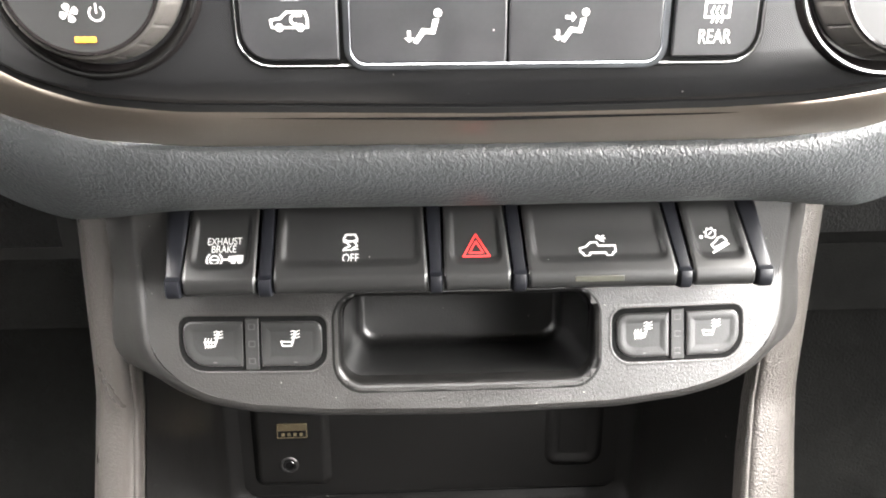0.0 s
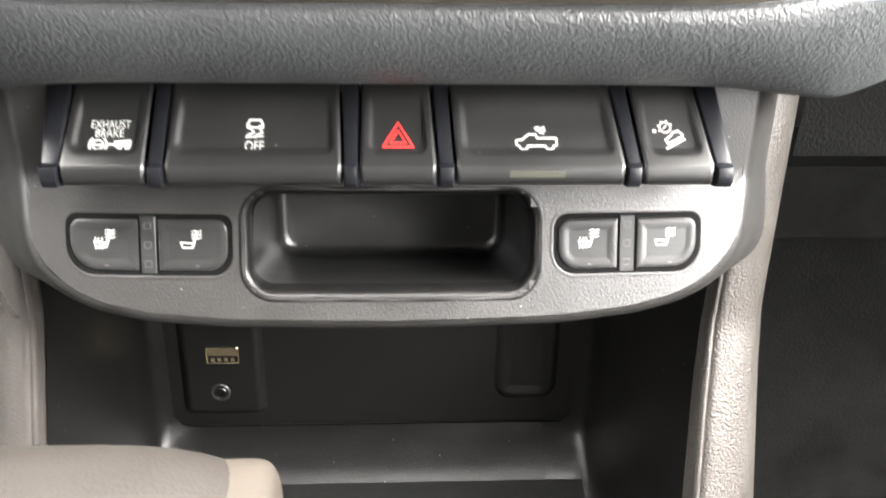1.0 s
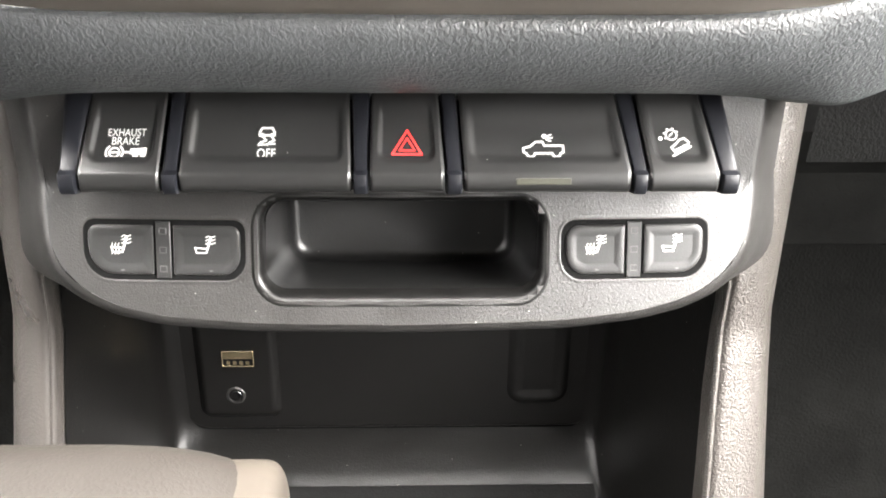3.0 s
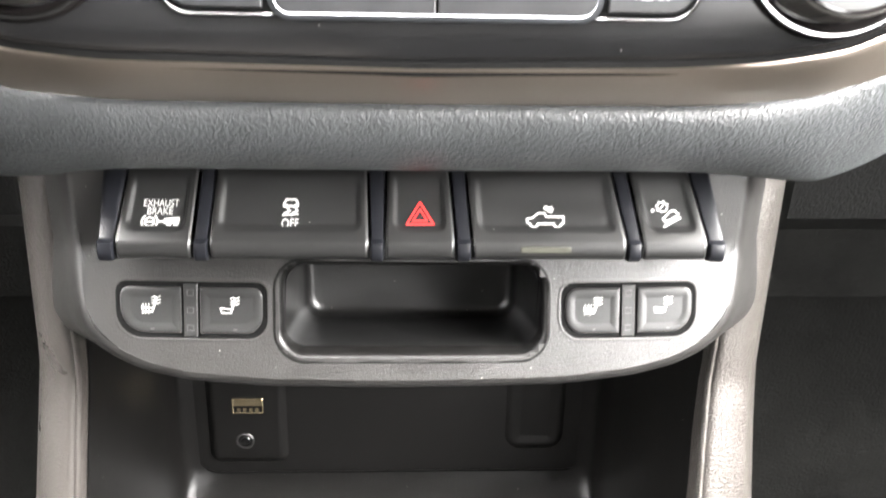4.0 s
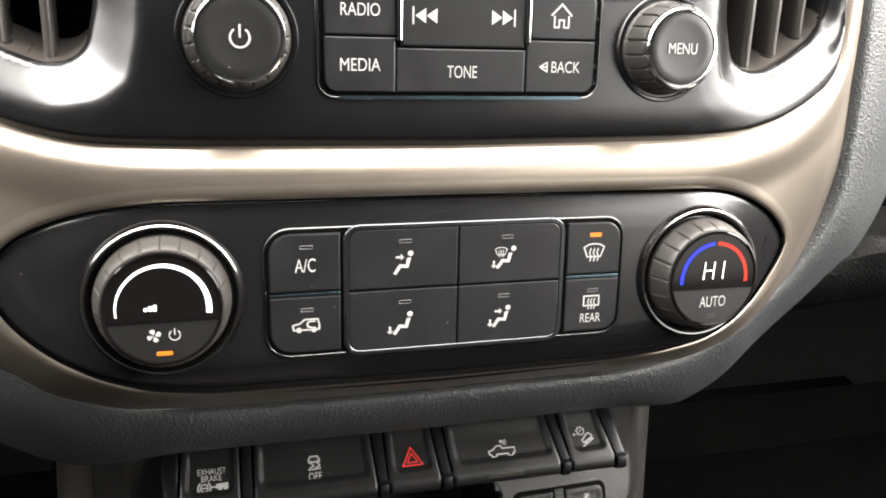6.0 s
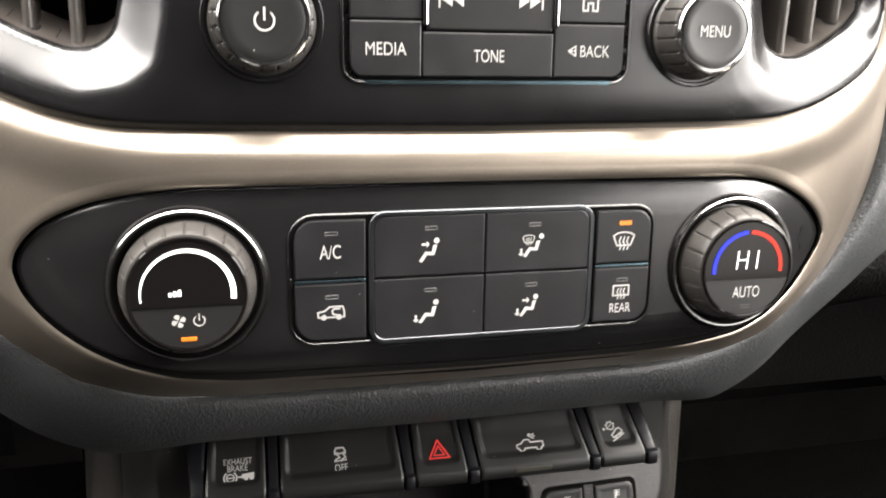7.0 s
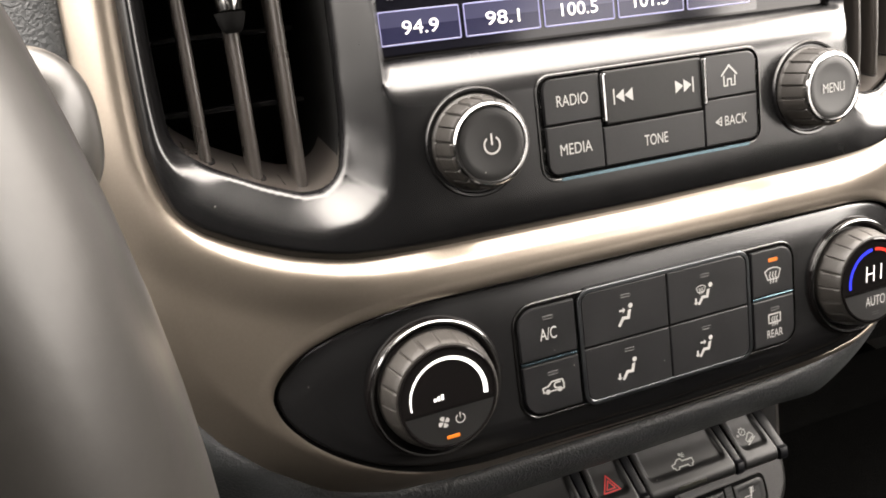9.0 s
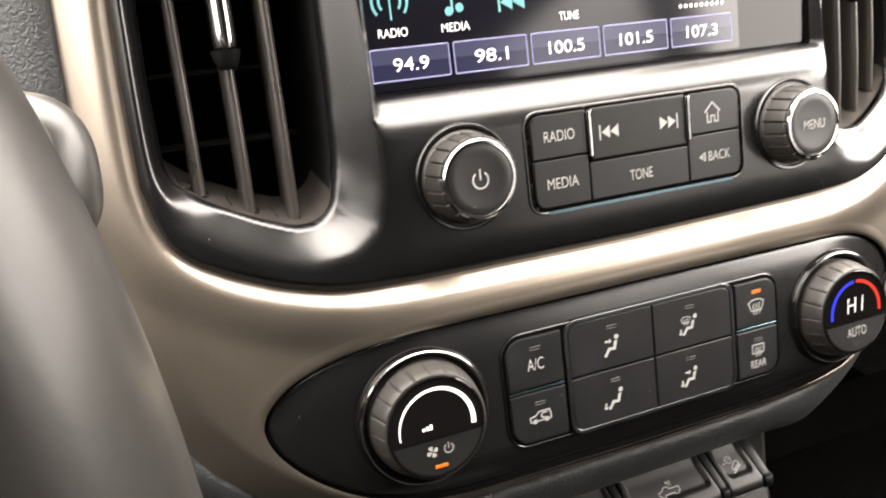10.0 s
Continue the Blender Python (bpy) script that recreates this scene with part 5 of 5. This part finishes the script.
for i in range(60):
    t = i / 59
    ridge = 0.5 * (i % 2)
    rows.append([(-100 + 190 * s, 139 - 0.956 * 130 * t, -290.0 - 0.292 * 130 * t + 2.2 + ridge) for s in (j / 20 for j in range(21))])
mat_thing = thing("pocket_mat", "black ribbed rubber mat lying in the pocket", "mat", (0, 60, -300))
part("mat", *grid(rows), M_MAT, mat_thing)

usb = thing("socket_panel", "charcoal socket panel with one USB port and one round jack", "socket panel", (-10, 160, -230))
po = rrect(-110, 88.5, -267, -150, (2, 2, 9, 12), 6)
to_p = flat_at(159.5)
part("gap", *slab(po, [(-1.3, 1), (-1.3, -0.4)], to_p, 2), M_GAP, usb)
part("plate", *slab(po, [(0, 1), (0, -0.8), (0.5, -1.2)], to_p, 3), M_PLATE, usb)
to_u = flat_at(158.3)
ob_ = rrect(-101, -63.0, -259.5, -196, 5, 6)
part("socket_surround", *slab(ob_, [(-1.5, 0.8), (-0.8, 0.2), (0.4, -0.8), (1.4, -1.9), (2.6, -2.5), (4.0, -2.6)], to_u, 4), M_PLATE, usb)
to_u2 = flat_at(155.7)
port = part("usb_port", *ring_band(rrect(-88.6, -73.4, -229.9, -221.4, 0.6), 0, 0.6, 1, -0.7, to_u2), M_GOLD, usb, "gold-plated metal USB socket")
part("hollow", *slab(rrect(-88.1, -73.9, -229.5, -221.8, 0.3), [(0, 0.8), (0, -0.1)], to_u2, 2), M_GAP, port)
part("tongue", *slab(rrect(-87.8, -74.2, -225.7, -222.1, 0.2), [(0, 0.5), (0, -0.4)], to_u2, 2), M_GOLD, port)
for k in range(4):
    part("contact", *slab(rrect(-86.4 + 3 * k, -84.6 + 3 * k, -228.9, -226.9, 0.1), [(0, 0.5), (0, -0.3)], to_u2, 2), M_GOLD, port)
jack = part("audio_jack", *lathe(-83.4, -246.0, [(4.6, 1), (4.6, -0.4), (4.2, -0.9), (3.7, -0.9), (3.4, -0.3)], 40, v0=155.7, cap=False), M_BEZEL, usb, "round audio jack")
part("barrel", *lathe(-83.4, -246.0, [(3.0, 0), (3.0, -0.9), (2.7, -1.1), (2.0, -1.0), (1.8, 0)], 40, v0=155.7, cap=False), M_DARKCHROME, jack)
part("bore", *lathe(-83.4, -246.0, [(3.4, -0.2), (1.0, -0.2)], 24, v0=155.7), M_GAP, jack)
part("blank_cover", *slab(rrect(48, 77, -253, -199, 8, 6), [(-1.5, 0.6), (-0.5, 0.1), (0.8, -0.7), (2.2, -1.2), (4.0, -1.2), (6.0, -0.6), (7.5, -0.4)], to_u, 4), M_PLATE, usb, "blank rounded cover")

# ---- footwells ----
def sheet(name, rows, material, label, category, sharp=60):
    return tagged(part(name, *grid(rows), material, sharp=sharp), label, category, "", "structure")


for side, tag in ((1, "right"), (-1, "left")):
    rows = []
    for i in range(25):
        u = 150 + 480 * i / 24
        rows.append([(side * u, 205, -150), (side * u, 190, -175), (side * u, 183.5, -176.5), (side * u, 182, -178.5), (side * u, 184, -181), (side * u, 178, -250), (side * u, 150, -380), (side * u, 60, -520)])
    sheet("footwell_carpet_" + tag, rows, M_CARPET, "charcoal carpet in the footwell, darkened for its shade", "carpet")
    rows = []
    for i in range(31):
        u = 205 + 440 * i / 30
        k = smooth(205, 250, u)
        rows.append([(side * u, 112, 10 * k - 8), (side * u, 80 - 8 * k, 7 * k - 12), (side * u, 66 - 6 * k, 2 * k - 14), (side * u, 60 - 6 * k, -8 - 8 * (1 - k)), (side * u, 58, -20), (side * u, 66, -36), (side * u, 90, -50 + 0.10 * (u - 205)), (side * u, 125, -54 + 0.12 * (u - 205)), (side * u, 212, -60 + 0.12 * (u - 205)), (side * u, 222, -150)])
    sheet("knee_panel_" + tag, rows, M_KNEE, "grained lower dashboard panel, blackened for the shade there", "dashboard")
    rows = []
    for i in range(13):
        u = 258 + 390 * i / 12
        rows.append([(side * u, v + 0.18 * (u - 258), w) for v, w in ((88, 262), (83, 180), (80, 110), (75, 60), (71, 25), (69, 0), (72, -14), (82, -26))])
    sheet("dashboard_end_" + tag, rows, M_LEATHER, "charcoal grained vinyl face of the dashboard", "dashboard")
    rows = []
    for i in range(15):
        u = 100 + 70 * i / 14
        rows.append([(side * u, 90, -66), (side * u, 130, -72), (side * u, 215, -110), (side * u, 230, -200)])
    sheet("under_brow_" + tag, rows, M_DARK, "dark void panel under the brow", "dashboard")

# ---- gear lever ----
def blob(cu, cv, cw, hu, hv, hw, p=3.0, n=40, m=24):
    rows = []
    for i in range(m + 1):
        a = -math.pi / 2 + math.pi * i / m
        row = []
        for j in range(n):
            b = 2 * math.pi * j / n
            def pw(x):
                return math.copysign(abs(x) ** (2 / p), x)
            row.append((cu + hu * pw(math.sin(a)), cv + hv * pw(math.cos(a)) * pw(math.cos(b)), cw + hw * pw(math.cos(a)) * pw(math.sin(b))))
        rows.append(row)
    return grid(rows, closed=True)


lever = thing("gear_lever", "grey-brown leather gear lever knob with champagne cap", "gear lever", (-90, -65, -330))
part("knob", *blob(-86, -66, -149, 62, 27, 25.6, 4.2), M_SHIFT, lever, "grey-brown leather knob", sharp=80)
part("cap", *blob(-33.5, -66, -150.5, 10, 24.5, 23, 5.0), M_CAP, lever, "champagne metallic end cap", sharp=80)
part("shaft", *grid([[(-95 + r * math.cos(a), -66 + r * math.sin(a), w) for a in (2 * math.pi * k / 20 for k in range(20))] for w, r in ((-170, 9), (-230, 10), (-300, 18), (-345, 34))], closed=True), M_DARK, lever)

# ---- steering wheel and stalk ----
WU, WV, WW, WR, WT = -381.0, -190.0, 66.0, 180.0, 15.0
wheel = thing("steering_wheel", "black leather steering wheel beside the centre stack", "steering wheel", (WU, WV, WW))
rows = []
for i in range(144):
    a = 2 * math.pi * i / 144
    rows.append([(WU + (WR + WT * math.cos(b)) * math.cos(a), WV + 1.15 * WT * math.sin(b), WW + (WR + WT * math.cos(b)) * math.sin(a)) for b in (2 * math.pi * k / 28 for k in range(28))])
part("rim", *grid(rows, closed=True, wrap=True), M_WHEEL, wheel, "black leather rim", sharp=80)
part("hub", *lathe(WU, WW, [(78, 45), (78, 5), (70, -6), (40, -12)], 48, v0=WV + 20), M_DARK, wheel)
for a in (0.15, math.pi - 0.15, -math.pi / 2):
    c, s = math.cos(a), math.sin(a)
    rows = []
    for t in (0, 0.35, 0.7, 1.0):
        r = 68 + (WR - 68) * t
        hw = 22 - 8 * t
        rows.append([(WU + r * c - y * s, WV + 26 - 26 * t + z, WW + r * s + y * c) for y, z in ((-hw, 0), (-hw * 0.7, -4), (hw * 0.7, -4), (hw, 0), (hw * 0.7, 5), (-hw * 0.7, 5))])
    part("spoke", *grid(rows, closed=True), M_DARK, wheel)

stalk = thing("wiper_stalk", "grey column stalk with rounded end behind the steering wheel", "stalk", (-330, -70, 120))
rows = []
for i in range(25):
    t = i / 24
    p = np.array([-330, -90, 150]) + np.array([118, -2, -38]) * t
    r = 8 + 5 * smooth(0.5, 0.9, t)
    rows.append([(p[0] + r * 0.25 * math.sin(b), p[1] + r * math.cos(b), p[2] + r * math.sin(b)) for b in (2 * math.pi * k / 20 for k in range(20))])
part("arm", *grid(rows, closed=True), M_WHEEL, stalk, sharp=80)
part("end_cap", *blob(-206, -92, 113, 17.5, 12, 17, 2.6), M_STALK, stalk, "grey rounded end", sharp=80)
part("end_button", *blob(-208, -101, 115, 12.5, 6.5, 12, 2.8), M_STALK, stalk, sharp=80)
part("column_cover", *blob(WU, -90, 66, 60, 90, 55, 3.0), M_DARK, stalk, sharp=80)
